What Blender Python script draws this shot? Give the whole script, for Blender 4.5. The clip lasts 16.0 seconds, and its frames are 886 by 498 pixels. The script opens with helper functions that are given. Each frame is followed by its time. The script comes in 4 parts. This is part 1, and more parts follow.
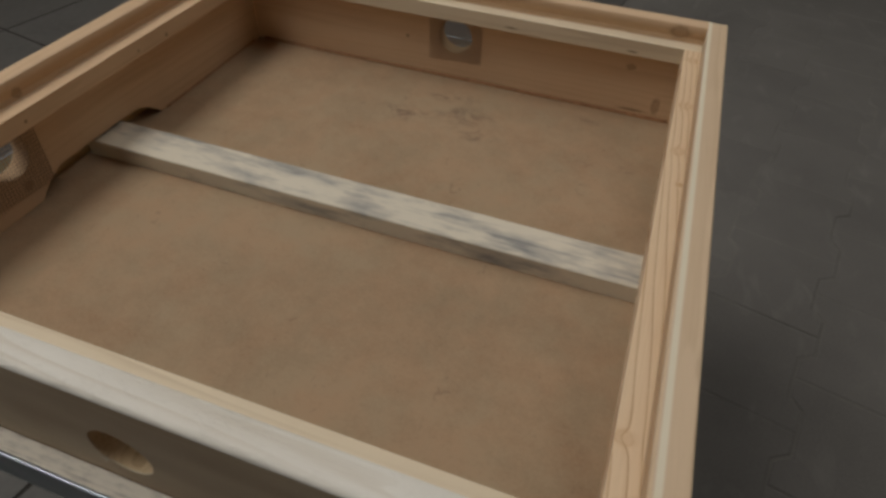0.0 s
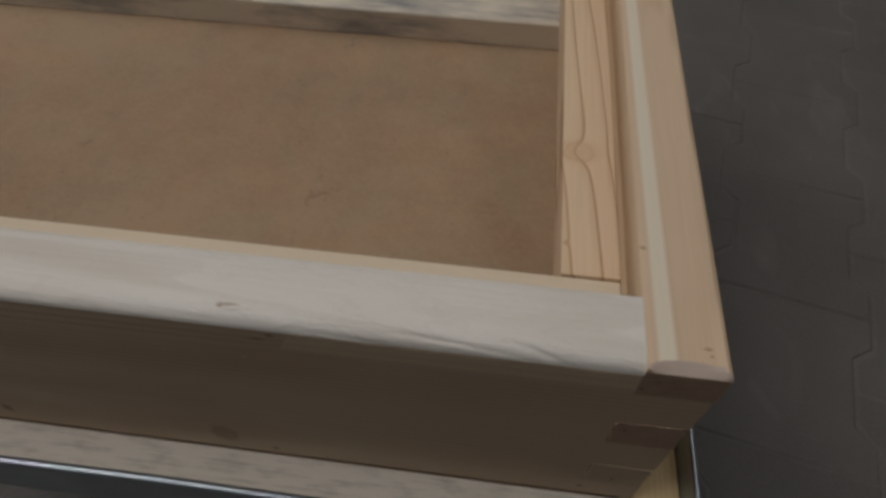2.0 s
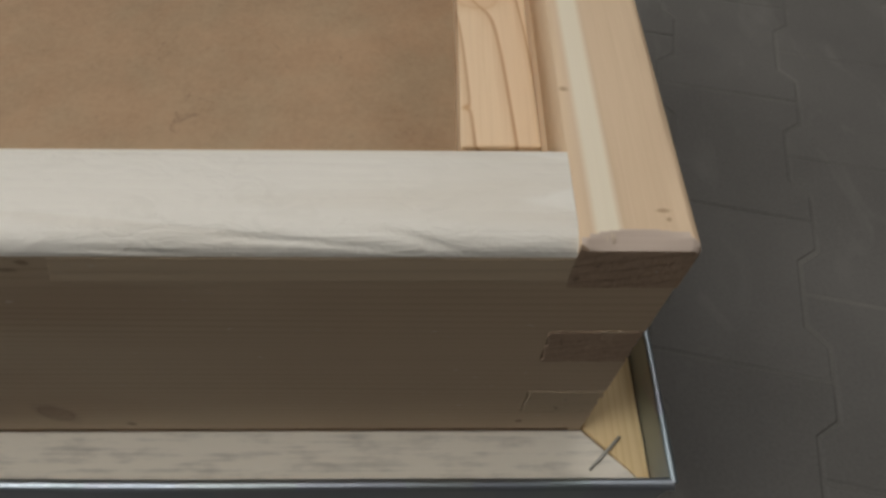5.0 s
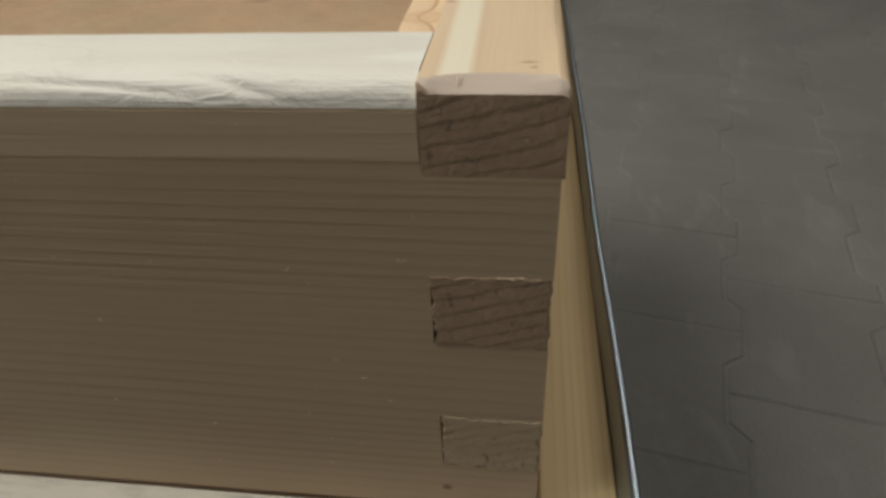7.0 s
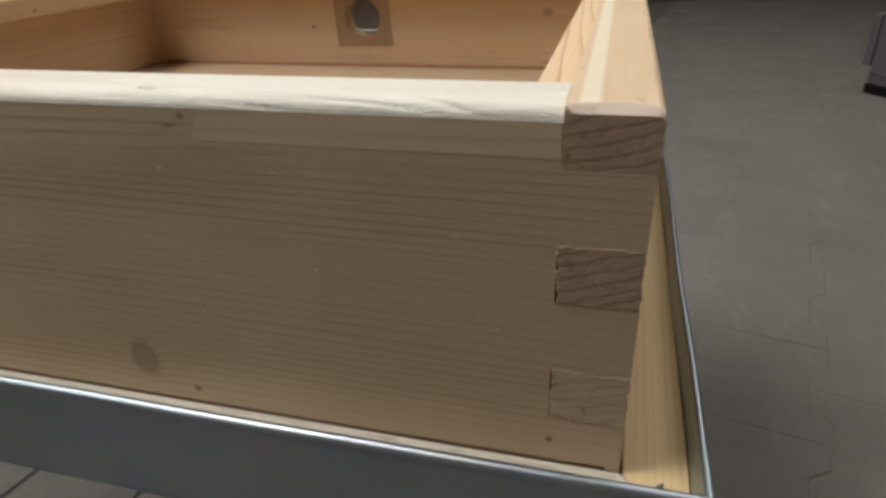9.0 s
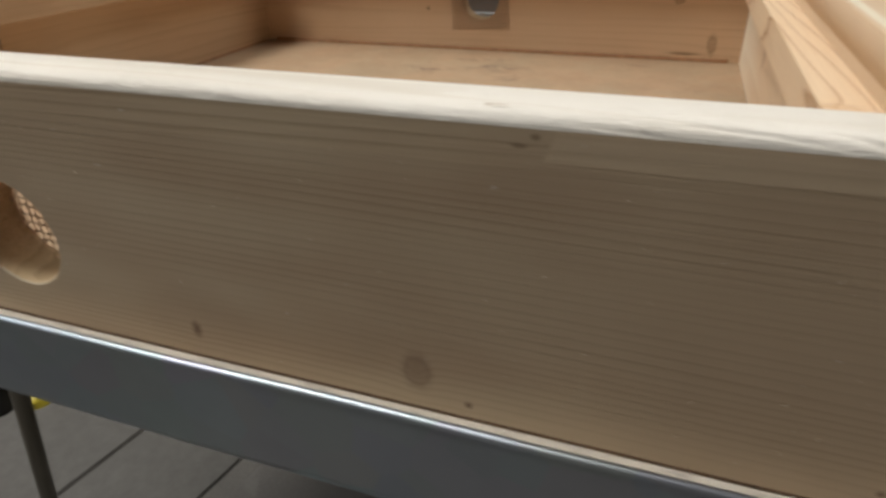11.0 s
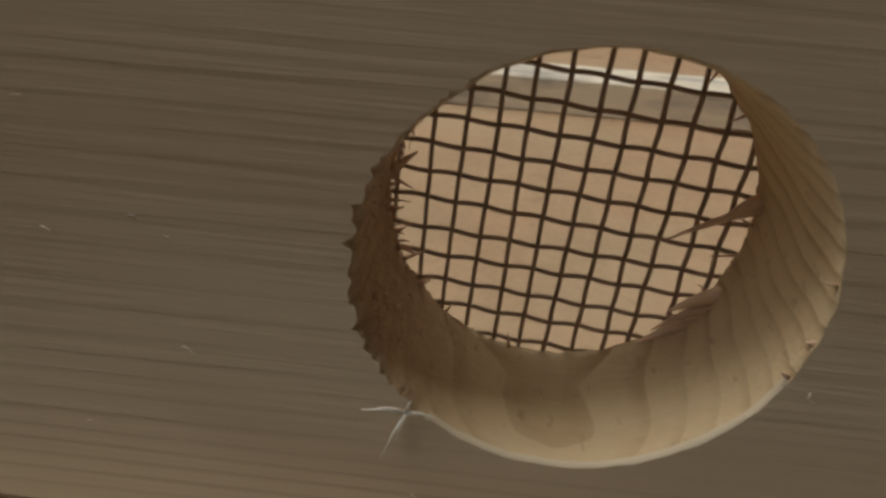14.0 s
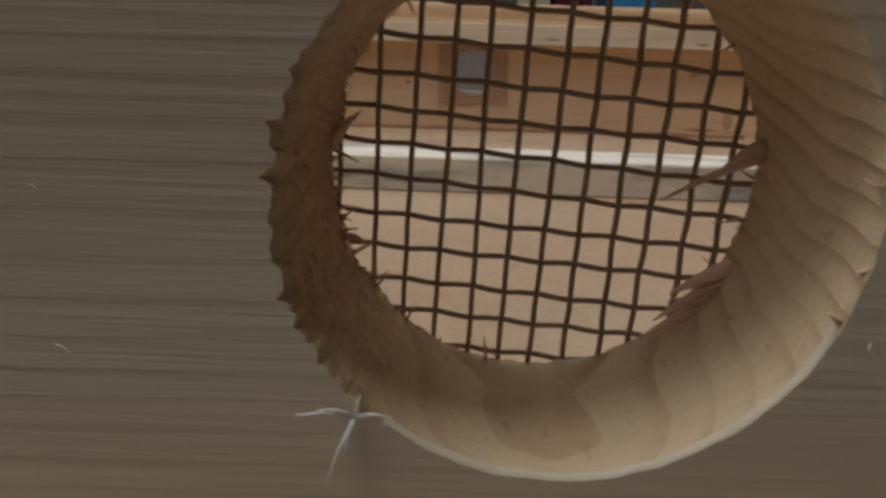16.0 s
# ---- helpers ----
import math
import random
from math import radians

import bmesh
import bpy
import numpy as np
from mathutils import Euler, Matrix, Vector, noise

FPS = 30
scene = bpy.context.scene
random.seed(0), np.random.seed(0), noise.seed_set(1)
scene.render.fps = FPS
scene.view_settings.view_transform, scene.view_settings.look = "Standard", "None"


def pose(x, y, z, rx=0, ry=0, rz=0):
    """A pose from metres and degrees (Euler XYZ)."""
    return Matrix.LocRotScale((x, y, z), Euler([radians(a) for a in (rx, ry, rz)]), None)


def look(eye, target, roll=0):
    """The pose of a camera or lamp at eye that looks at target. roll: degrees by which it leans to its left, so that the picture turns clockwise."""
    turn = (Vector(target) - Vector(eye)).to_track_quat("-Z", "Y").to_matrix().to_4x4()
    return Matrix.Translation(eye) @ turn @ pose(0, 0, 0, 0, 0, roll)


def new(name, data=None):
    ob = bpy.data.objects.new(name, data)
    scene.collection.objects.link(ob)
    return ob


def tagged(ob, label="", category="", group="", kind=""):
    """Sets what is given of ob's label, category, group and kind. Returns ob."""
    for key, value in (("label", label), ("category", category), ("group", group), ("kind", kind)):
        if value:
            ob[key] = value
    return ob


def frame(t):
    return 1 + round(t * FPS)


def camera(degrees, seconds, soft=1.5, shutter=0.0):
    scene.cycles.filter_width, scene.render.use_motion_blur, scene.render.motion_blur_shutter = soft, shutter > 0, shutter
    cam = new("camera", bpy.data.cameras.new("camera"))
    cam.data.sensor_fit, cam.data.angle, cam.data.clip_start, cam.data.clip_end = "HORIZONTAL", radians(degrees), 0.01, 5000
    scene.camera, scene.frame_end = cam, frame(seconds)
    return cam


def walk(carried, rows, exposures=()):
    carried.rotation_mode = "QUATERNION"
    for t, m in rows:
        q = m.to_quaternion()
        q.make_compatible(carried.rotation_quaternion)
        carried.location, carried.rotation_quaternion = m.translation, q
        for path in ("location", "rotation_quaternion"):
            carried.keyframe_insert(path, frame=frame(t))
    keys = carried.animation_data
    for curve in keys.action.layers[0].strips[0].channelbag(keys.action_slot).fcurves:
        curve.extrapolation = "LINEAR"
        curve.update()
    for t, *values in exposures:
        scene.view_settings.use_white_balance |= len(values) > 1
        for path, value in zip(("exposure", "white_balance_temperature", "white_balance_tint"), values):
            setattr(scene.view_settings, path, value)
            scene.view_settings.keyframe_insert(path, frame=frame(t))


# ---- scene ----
cam = camera(70.30, 16.0, soft=3.1, shutter=0.4)
PATH = [
    (0.0, (-0.0692, -0.1018, 0.3561), (-0.1362, 0.1034, 0.1478), 2.7),
    (0.5, (-0.0847, -0.0965, 0.3366), (-0.1486, 0.1127, 0.1313), 3.81),
    (1.0, (-0.0692, -0.0862, 0.2982), (-0.1065, 0.1116, 0.0758), 6.38),
    (1.5, (-0.0607, -0.0785, 0.2491), (-0.0873, 0.1103, 0.0175), 3.91),
    (2.0, (-0.056, -0.0654, 0.2145), (-0.0761, 0.1129, -0.0259), 0.89),
    (2.5, (-0.0466, -0.0579, 0.197), (-0.0553, 0.1086, -0.0524), 0.61),
    (3.0, (-0.042, -0.0632, 0.1829), (-0.0451, 0.097, -0.0707), 1.4),
    (3.1, (-0.0398, -0.0643, 0.1781), (-0.0421, 0.0937, -0.0769), 1.39),
    (5.5, (-0.0407, -0.045, 0.1659), (-0.0354, 0.1206, -0.0842), 1.67),
    (6.0, (-0.0244, -0.0414, 0.1561), (-0.0343, 0.1488, -0.0756), -2.33),
    (6.5, (-0.0169, -0.0555, 0.1334), (-0.0428, 0.1641, -0.0694), -3.63),
    (7.0, (-0.0059, -0.0706, 0.1199), (-0.0406, 0.1668, -0.0603), -3.2),
    (7.5, (-0.0031, -0.0866, 0.118), (-0.051, 0.1666, -0.0356), -3.77),
    (8.0, (-0.0021, -0.0984, 0.1157), (-0.057, 0.1559, -0.0338), -3.23),
    (8.5, (-0.0036, -0.1088, 0.1158), (-0.0699, 0.1472, -0.0260), -3.05),
    (8.7, (-0.0062, -0.1146, 0.119), (-0.0756, 0.1421, -0.0199), -2.71),
    (11.0, (-0.0783, -0.1268, 0.1315), (-0.1688, 0.1181, -0.0164), -1.53),
    (11.5, (-0.1291, -0.1223, 0.1374), (-0.2282, 0.1174, -0.0133), -1.35),
    (12.0, (-0.1785, -0.1138, 0.1272), (-0.2782, 0.1219, -0.0293), -0.14),
    (12.5, (-0.2262, -0.0854, 0.1115), (-0.2912, 0.1557, -0.0548), 3.76),
    (13.0, (-0.2629, -0.0744, 0.094), (-0.3161, 0.1763, -0.062), 3.64),
    (13.5, (-0.2915, -0.0567, 0.0759), (-0.3251, 0.198, -0.0789), 2.25),
    (14.0, (-0.2897, -0.0464, 0.062), (-0.3045, 0.2194, -0.0764), 4.44),
    (14.5, (-0.2863, -0.042, 0.0548), (-0.2996, 0.234, -0.0623), 2.99),
    (15.0, (-0.287, -0.0394, 0.0518), (-0.2954, 0.2427, -0.0501), 2.42),
    (15.5, (-0.292, -0.0403, 0.048), (-0.298, 0.2465, -0.0397), 1.95),
    (16.0, (-0.2876, -0.0405, 0.0453), (-0.2943, 0.2463, -0.0424), 1.74),
]
EXPOSURES = [(0.0, -0.58, 6500, 10), (1.0, -0.72, 6450, 12), (2.0, -0.85, 6280, 13), (3.1, -0.78, 6180, 13), (5.3, -0.19, 6400, 9), (5.6, -0.22, 6450, 9), (6.0, -0.72, 6450, 10), (6.5, -0.68, 6350, 10), (6.7, -0.45, 6450, 7), (6.9, 0.08, 6500, 5), (7.3, 0.54, 6500, 7), (8.5, 0.60, 6500, 9), (11.0, 0.54, 6450, 10), (12.5, 0.39, 6550, 10), (13.1, 0.34, 6550, 8), (13.6, 0.20, 6750, 10), (14.3, 0.11, 6650, 8), (15.0, 0.08, 6500, 9), (16.0, 0.07, 6000, 11)]
walk(cam, [(t, look(e, a, r)) for t, e, a, r in PATH], EXPOSURES)

# ---- plan, in metres: the box's outer corner that the camera starts over stands at x = 0, y = 0 ----
T = 0.0185            # board thickness
W, D = 0.5636, 0.5688  # outer width and depth of the box
H = 0.091            # top of the boards over the outer battens
ZF = -0.0188          # top of the fibreboard panel
ZL, WL, HL = 0.0735, 0.0164, 0.0165   # inner ledge: top, width, depth
XH, ZH, RH = -0.2799, 0.0351, 0.0198  # vent hole
RIM, ZR, ZP = 0.017, 0.0143, -0.0222  # metal tray: offset, top edge, underside
FLOOR = -0.435

# ---- world and light ----
world = bpy.data.worlds.new("world")
scene.world = world
world.use_nodes = True
wt = world.node_tree
sky = wt.nodes.new("ShaderNodeTexSky")
sky.sky_type, sky.sun_disc = "NISHITA", False
sky.sun_elevation, sky.sun_rotation = radians(35), radians(-60)
wt.links.new(sky.outputs[0], wt.nodes["Background"].inputs[0])
wt.nodes["Background"].inputs[1].default_value = 0.1


def area(name, eye, target, sx, sy, watts, colour):
    data = bpy.data.lights.new(name, "AREA")
    data.shape, data.size, data.size_y, data.energy, data.color = "RECTANGLE", sx, sy, watts, colour
    ob = new(name, data)
    ob.matrix_world = look(eye, target)
    return ob


# Added main lamp below the closed ceiling, giving light from the upper left.
area("skylight", (-1.2, 0.0, 2.52), (-0.45, 0.14, 0.0), 1.4, 1.5, 65, (1.0, 0.955, 0.885))
# Added fill lamp from the left to lift the front board and hem.
area("window_light", (-2.16, -0.75, 1.7), (-0.3, 0.0, 0.05), 1.7, 1.3, 8.5, (1.0, 0.985, 0.95))
# Added fill from above for the pavers and the right batten.
area("ceiling_light", (0.35, 1.8, 2.54), (0.35, 1.7, 0.0), 1.8, 2.4, 29, (1.0, 0.96, 0.9))


# ---- materials ----
class Nodes:
    """A material's node tree with short calls."""

    def __init__(self, name, rough=0.6, metal=0.0, spec=0.4):
        self.m = bpy.data.materials.new(name)
        self.m.use_nodes = True
        self.t = self.m.node_tree
        self.b = self.t.nodes["Principled BSDF"]
        self.b.inputs["Roughness"].default_value = rough
        self.b.inputs["Metallic"].default_value = metal
        self.b.inputs["Specular IOR Level"].default_value = spec

    def put(self, socket, v):
        if isinstance(v, bpy.types.NodeSocket):
            self.t.links.new(v, socket)
        else:
            socket.default_value = v

    def n(self, kind, **props):
        node = self.t.nodes.new("ShaderNode" + kind)
        for k, v in props.items():
            setattr(node, k, v)
        return node

    def coord(self):
        return self.n("TexCoord").outputs["Object"]

    def scaled(self, v, s, loc=(0, 0, 0)):
        k = self.n("Mapping")
        self.put(k.inputs[0], v)
        k.inputs["Scale"].default_value, k.inputs["Location"].default_value = s, loc
        return k.outputs[0]

    def noise(self, v, scale, detail=3.0, rough=0.55, dist=0.0):
        k = self.n("TexNoise")
        self.put(k.inputs["Vector"], v)
        for a, b in (("Scale", scale), ("Detail", detail), ("Roughness", rough), ("Distortion", dist)):
            k.inputs[a].default_value = b
        return k.outputs[0]

    def math(self, op, a, b=0.0, c=0.0):
        k = self.n("Math", operation=op)
        for s, v in zip(k.inputs, (a, b, c)):
            self.put(s, v)
        return k.outputs[0]

    def ramp(self, f, *stops):
        k = self.n("ValToRGB")
        self.put(k.inputs[0], f)
        e = k.color_ramp.elements
        while len(e) < len(stops):
            e.new(0.5)
        for el, (p, c) in zip(e, stops):
            el.position = p
            el.color = (*c, 1) if isinstance(c, tuple) else (c, c, c, 1)
        return k.outputs[0]

    def mix(self, f, a, b, blend="MIX"):
        k = self.n("MixRGB", blend_type=blend)
        for s, v in zip(k.inputs, (f, a, b)):
            self.put(s, (*v, 1) if isinstance(v, tuple) and len(v) == 3 else v)
        return k.outputs[0]

    def axis(self, v, i):
        k = self.n("SeparateXYZ")
        self.put(k.inputs[0], v)
        return k.outputs[i]

    def dist(self, v, p, s):
        """Distance to p, in units of s along each axis."""
        k = self.n("VectorMath", operation="DISTANCE")
        self.put(k.inputs[0], self.scaled(v, tuple(1 / q for q in s)))
        k.inputs[1].default_value = tuple(a / q for a, q in zip(p, s))
        return k.outputs["Value"]

    def bump(self, h, strength, depth):
        k = self.n("Bump")
        k.inputs["Strength"].default_value, k.inputs["Distance"].default_value = strength, depth
        self.put(k.inputs["Height"], h)
        self.put(self.b.inputs["Normal"], k.outputs[0])

    def done(self, colour, rough=None):
        self.put(self.b.inputs["Base Color"], (*colour, 1) if isinstance(colour, tuple) else colour)
        if rough is not None:
            self.put(self.b.inputs["Roughness"], rough)
        return self.m


def wood(name, light, dark, axis=0, across=2, pitch=0.0042, contrast=0.6, wander=0.006, knots=(), seed=0.0, rough=0.62,
         knot_colour=(0.16, 0.085, 0.04), stain=0.35, relief=0.25, lean=0.0, tilt=0.35, sapwood=None, dust=0.0, torn=False, warm=0.0, steady=0.1, thin=False, fine_grain=0.55, blot=9.0, fuzz=0.0, swirl=0.9):
    """Softwood with its grain along an axis. knots: (x, y, z, radius, and if not round its stretch along x and z)."""
    k = Nodes(name, rough, 0, 0.3)
    co = k.coord()
    long = [1.0, 1.0, 1.0]
    long[axis] = 0.055
    st = k.scaled(co, tuple(long), (seed, seed * 1.7, seed * 0.6))
    wob = k.noise(st, 28.0, 2.0)
    pos = k.axis(co, across)
    other = k.axis(co, 3 - axis - across)
    field = k.math("ADD", pos, k.math("MULTIPLY", k.math("SUBTRACT", wob, 0.5), wander * 6))
    field = k.math("ADD", field, k.math("MULTIPLY", other, tilt))
    if lean:
        field = k.math("ADD", field, k.math("MULTIPLY", k.axis(co, axis), lean))
    knot_mask = None
    for x, y, z, r, *stretch in knots:
        s = [r * stretch[0], r, r * stretch[1]] if stretch else [r, r, r]
        d = k.dist(co, (x, y, z), tuple(s))
        near = k.math("DIVIDE", 1.0, k.math("ADD", 1.0, k.math("POWER", d, 2.0)))
        field = k.math("ADD", field, k.math("MULTIPLY", near, r * swirl))
        ragged_edge = k.math("SUBTRACT", k.noise(co, 0.9 / r, 3.0, 0.6), 0.5)
        far = k.math("ADD", d, k.math("ADD", k.math("MULTIPLY", k.math("SUBTRACT", wob, 0.5), 0.7), k.math("MULTIPLY", ragged_edge, 0.9)))
        heart = k.math("MULTIPLY", k.math("SINE", k.math("MULTIPLY", far, 17.0)), 0.0 if r < 0.003 else 0.10)
        spot = k.ramp(k.math("MULTIPLY", far, 0.5),
                      (0.0, 0.9 if r < 0.003 else 0.42), (0.28, 0.75 if r < 0.003 else 0.36), (0.42, 0.55 if r < 0.003 else 0.52), (0.56, 0.18), (0.80, 0.0))
        spot = k.math("MULTIPLY", spot, k.math("ADD", heart, 1.0))
        knot_mask = spot if knot_mask is None else k.math("MAXIMUM", knot_mask, spot)
    saw = k.math("FRACT", k.math("DIVIDE", field, pitch))
    rings = k.ramp(saw, (0.0, 0.0), (0.55, 0.22), (0.86, 1.0), (0.97, 0.85), (1.0, 0.0))
    if thin:
        rings = k.ramp(saw, (0.0, 0.0), (0.60, 0.05), (0.84, 0.25), (0.93, 1.0), (1.0, 0.0))
    uneven = k.noise(st, 70.0, 2.0)
    rings = k.math("MULTIPLY", rings, k.ramp(uneven, (0.32, steady), (0.68, 1.0)))
    fine = [900.0, 900.0, 900.0]
    fine[axis] = 22.0
    fibre = k.noise(k.scaled(co, tuple(fine), (seed, 3, 1)), 1.0, 3.0, 0.65)
    tone = k.math("ADD", k.math("MULTIPLY", rings, contrast), k.math("MULTIPLY", k.math("SUBTRACT", fibre, 0.5), fine_grain))
    patch = [1.0, 1.0, 1.0]
    patch[axis] = 1.0 if blot < 10 else 0.3
    big = k.noise(k.scaled(co, tuple(patch), (seed, seed, seed)), blot, 4.0, 0.6)
    tone = k.math("ADD", tone, k.math("MULTIPLY", k.math("SUBTRACT", big, 0.5), stain * 2))
    tone = k.math("MINIMUM", k.math("MAXIMUM", tone, 0.0), 1.0)
    col = k.mix(tone, light, dark)
    if warm:
        hue = k.ramp(k.noise(k.scaled(co, (0.5, 1.0, 1.4), (3.1, 0.0, 1.2)), 16.0, 2.0), (0.40, 0.0), (0.62, warm))
        heart_side = k.ramp(k.math("ADD", k.math("MULTIPLY", k.axis(co, 0), 8.0), k.math("MULTIPLY", wob, 0.5)), (0.0, 0.8 * warm), (0.25, 0.9 * warm))
        heart_side = k.math("MULTIPLY", heart_side, k.ramp(k.math("ADD", k.math("MULTIPLY", k.axis(co, 0), 8.0), 1.15), (0.0, 0.0), (0.7, 1.0)))
        hue = k.math("MAXIMUM", hue, heart_side)
        col = k.mix(hue, col, k.mix(tone, (0.50, 0.37, 0.25), (0.33, 0.225, 0.14)))
    if sapwood:
        lo, hi, colour = sapwood
        edge = k.math("ADD", pos, k.math("MULTIPLY", k.math("SUBTRACT", wob, 0.5), 0.003))
        edge = k.math("ADD", edge, k.math("MULTIPLY", k.axis(co, axis), 0.006))
        inside = k.math("MULTIPLY", k.ramp(k.math("MULTIPLY", k.math("SUBTRACT", edge, lo), 900.0), (0.0, 0.0), (1.0, 1.0)),
                        k.ramp(k.math("MULTIPLY", k.math("SUBTRACT", hi, edge), 900.0), (0.0, 0.0), (1.0, 1.0)))
        col = k.mix(inside, col, k.mix(k.math("MULTIPLY", tone, 0.4), colour, light))
    if knot_mask is not None:
        col = k.mix(knot_mask, col, knot_colour)
    if torn:
        # Torn brown wood on the left flank, its colour lightened to offset shade there.
        flank = k.ramp(k.math("DIVIDE", k.math("SUBTRACT", XH - RH * 0.35, k.axis(co, 0)), RH), (0.0, 0.0), (0.5, 1.0))
        rag = k.ramp(k.noise(k.scaled(co, (1.0, 0.35, 1.0)), 600.0, 3.0, 0.7), (0.35, 0.25), (0.62, 0.8))
        col = k.mix(k.math("MULTIPLY", flank, rag), col, (0.50, 0.325, 0.205))
        pits = k.ramp(k.noise(k.scaled(co, (1.0, 0.5, 1.0)), 620.0, 3.0, 0.65), (0.62, 0.0), (0.72, 0.75))
        pits = k.math("MULTIPLY", pits, k.math("ADD", k.math("MULTIPLY", flank, 0.5), 0.5))
        col = k.mix(pits, col, (0.25, 0.145, 0.08))
        rough_wood = k.math("MULTIPLY", k.math("ADD", flank, 0.15), k.noise(k.scaled(co, (1.0, 0.4, 1.0)), 900.0, 4.0, 0.7))
    if dust:
        col = k.mix(k.ramp(k.noise(k.scaled(co, (0.5, 1, 1)), 420.0, 1.0), (0.765, 0.0), (0.80, dust)), col, (0.8, 0.76, 0.7))
    height = k.math("ADD", k.math("MULTIPLY", fibre, 0.8), k.math("MULTIPLY", rings, -0.4))
    if fuzz:
        wool = k.noise(k.scaled(co, (0.5, 1.0, 1.0), (seed, 0, 0)), 260.0, 4.0, 0.65, 1.2)
        area_mask = k.ramp(k.noise(k.scaled(co, (0.6, 1.0, 1.0), (4.0, 0, 0)), 34.0, 2.0), (0.40, 0.15), (0.62, 1.0))
        height = k.math("ADD", height, k.math("MULTIPLY", k.math("MULTIPLY", wool, area_mask), fuzz))
        col = k.mix(k.math("MULTIPLY", k.ramp(wool, (0.52, 0.0), (0.70, 0.55)), area_mask), col, (0.64, 0.605, 0.53))
    if torn:
        height = k.math("ADD", height, k.math("MULTIPLY", rough_wood, 3.0))
    k.bump(height, relief, 0.0006)
    return k.done(col)


def end_grain(name, light, dark):
    k = Nodes(name, 0.8, 0, 0.2)
    co = k.coord()
    f = k.math("ADD", k.axis(co, 2), k.math("MULTIPLY", k.axis(co, 0), -0.30))
    f = k.math("ADD", f, k.math("MULTIPLY", k.noise(co, 45.0, 2.0), 0.007))
    ring = k.ramp(k.math("FRACT", k.math("DIVIDE", f, 0.0026)), (0.0, 0.0), (0.5, 0.35), (0.75, 1.0), (1.0, 0.0))
    speck = k.noise(co, 900.0, 3.0, 0.7)
    streak = k.noise(k.scaled(co, (0.35, 1.0, 1.0)), 700.0, 3.0, 0.7)
    tone = k.math("ADD", k.math("MULTIPLY", ring, 0.17), k.math("ADD", k.math("MULTIPLY", speck, 0.35), k.math("MULTIPLY", k.math("SUBTRACT", streak, 0.5), 0.9)))
    tone = k.math("MINIMUM", k.math("MAXIMUM", tone, 0.0), 1.0)
    col = k.mix(tone, light, dark)
    pits = k.ramp(k.noise(k.scaled(co, (1.0, 1.0, 0.6)), 420.0, 3.0, 0.6), (0.62, 0.0), (0.70, 0.75))
    col = k.mix(pits, col, tuple(c * 0.35 for c in dark))
    blur = k.ramp(k.noise(co, 130.0, 2.0), (0.42, 0.0), (0.62, 0.5))
    col = k.mix(blur, col, light)
    k.bump(k.math("ADD", speck, k.math("MULTIPLY", ring, -0.3)), 0.45, 0.0007)
    return k.done(col)


pine_front = wood("pine_front", (0.61, 0.493, 0.345), (0.36, 0.264, 0.165), 0, 2, 0.0027, 0.50, 0.0032,
                  ((-0.1341, 0, 0.0135, 0.0046, 0.72, 1.15), (-0.2103, 0, 0.0110, 0.0018, 0.8, 1.5), (-0.1187, 0, 0.0052, 0.0010), (-0.388, 0, 0.03, 0.0022), (-0.0180, 0, 0.0070, 0.0008)),
                  0.3, stain=0.36, lean=0.004, warm=0.75, fine_grain=0.11, knot_colour=(0.20, 0.125, 0.085), dust=0.5)
pine_strip = wood("pine_front_strip", (0.62, 0.50, 0.345), (0.37, 0.272, 0.168), 0, 2, 0.0030, 0.6, 0.003, ((-0.1035, 0, 0.0858, 0.0007, 1.4, 1.0), (-0.1070, 0, 0.0836, 0.0007, 2.4, 0.8)), 5.3, stain=0.25, knot_colour=(0.27, 0.19, 0.12), lean=-0.012, dust=0.4, fine_grain=0.3, warm=0.6)
pine_insert = wood("pine_insert_strip", (0.63, 0.50, 0.345), (0.41, 0.30, 0.19), 0, 2, 0.0034, 0.5, 0.0012, (), 9.6, stain=0.2, lean=-0.015, dust=0.3, fine_grain=0.3)
pine_top = wood("pine_top_pale", (0.80, 0.765, 0.695), (0.57, 0.485, 0.365), 0, 1, 0.0085, 0.42, 0.010, ((-0.1150, 0.0038, H, 0.0007, 1.2, 1.0), (-0.1128, 0.0040, H, 0.0005, 4.0, 1.0)), 1.3, 0.55, knot_colour=(0.40, 0.31, 0.22), stain=0.34, relief=0.6, fuzz=3.0, lean=0.05, fine_grain=0.22)
pine_side = wood("pine_side", (0.675, 0.51, 0.345), (0.49, 0.34, 0.205), 1, 0, 0.013, 0.5, 0.009, ((-T, 0.375, 0.025, 0.008), (-T, 0.28, 0.0386, 0.002), (-0.0175, 0.033, H, 0.0006, 1.4, 1.0), (-0.0050, 0.0065, H, 0.0004, 2.6, 1.0), (-0.0044, 0.0048, H, 0.0004, 1.0, 1.0)), 2.1, 0.5, stain=0.3, knot_colour=(0.36, 0.23, 0.13), sapwood=(-0.0161, -0.0112, (0.78, 0.70, 0.55)))
pine_left = wood("pine_left", (0.67, 0.48, 0.31), (0.50, 0.32, 0.18), 1, 2, 0.009, 0.45, 0.008,
                 ((-W + T, 0.2135, 0.0785, 0.004), (-W + T, 0.186, 0.003, 0.004), (-W + T + WL, 0.376, 0.062, 0.0018), (-W + T + WL, 0.335, 0.063, 0.0012), (-W + T + WL, 0.199, 0.064, 0.0014)), 4.4, 0.55)
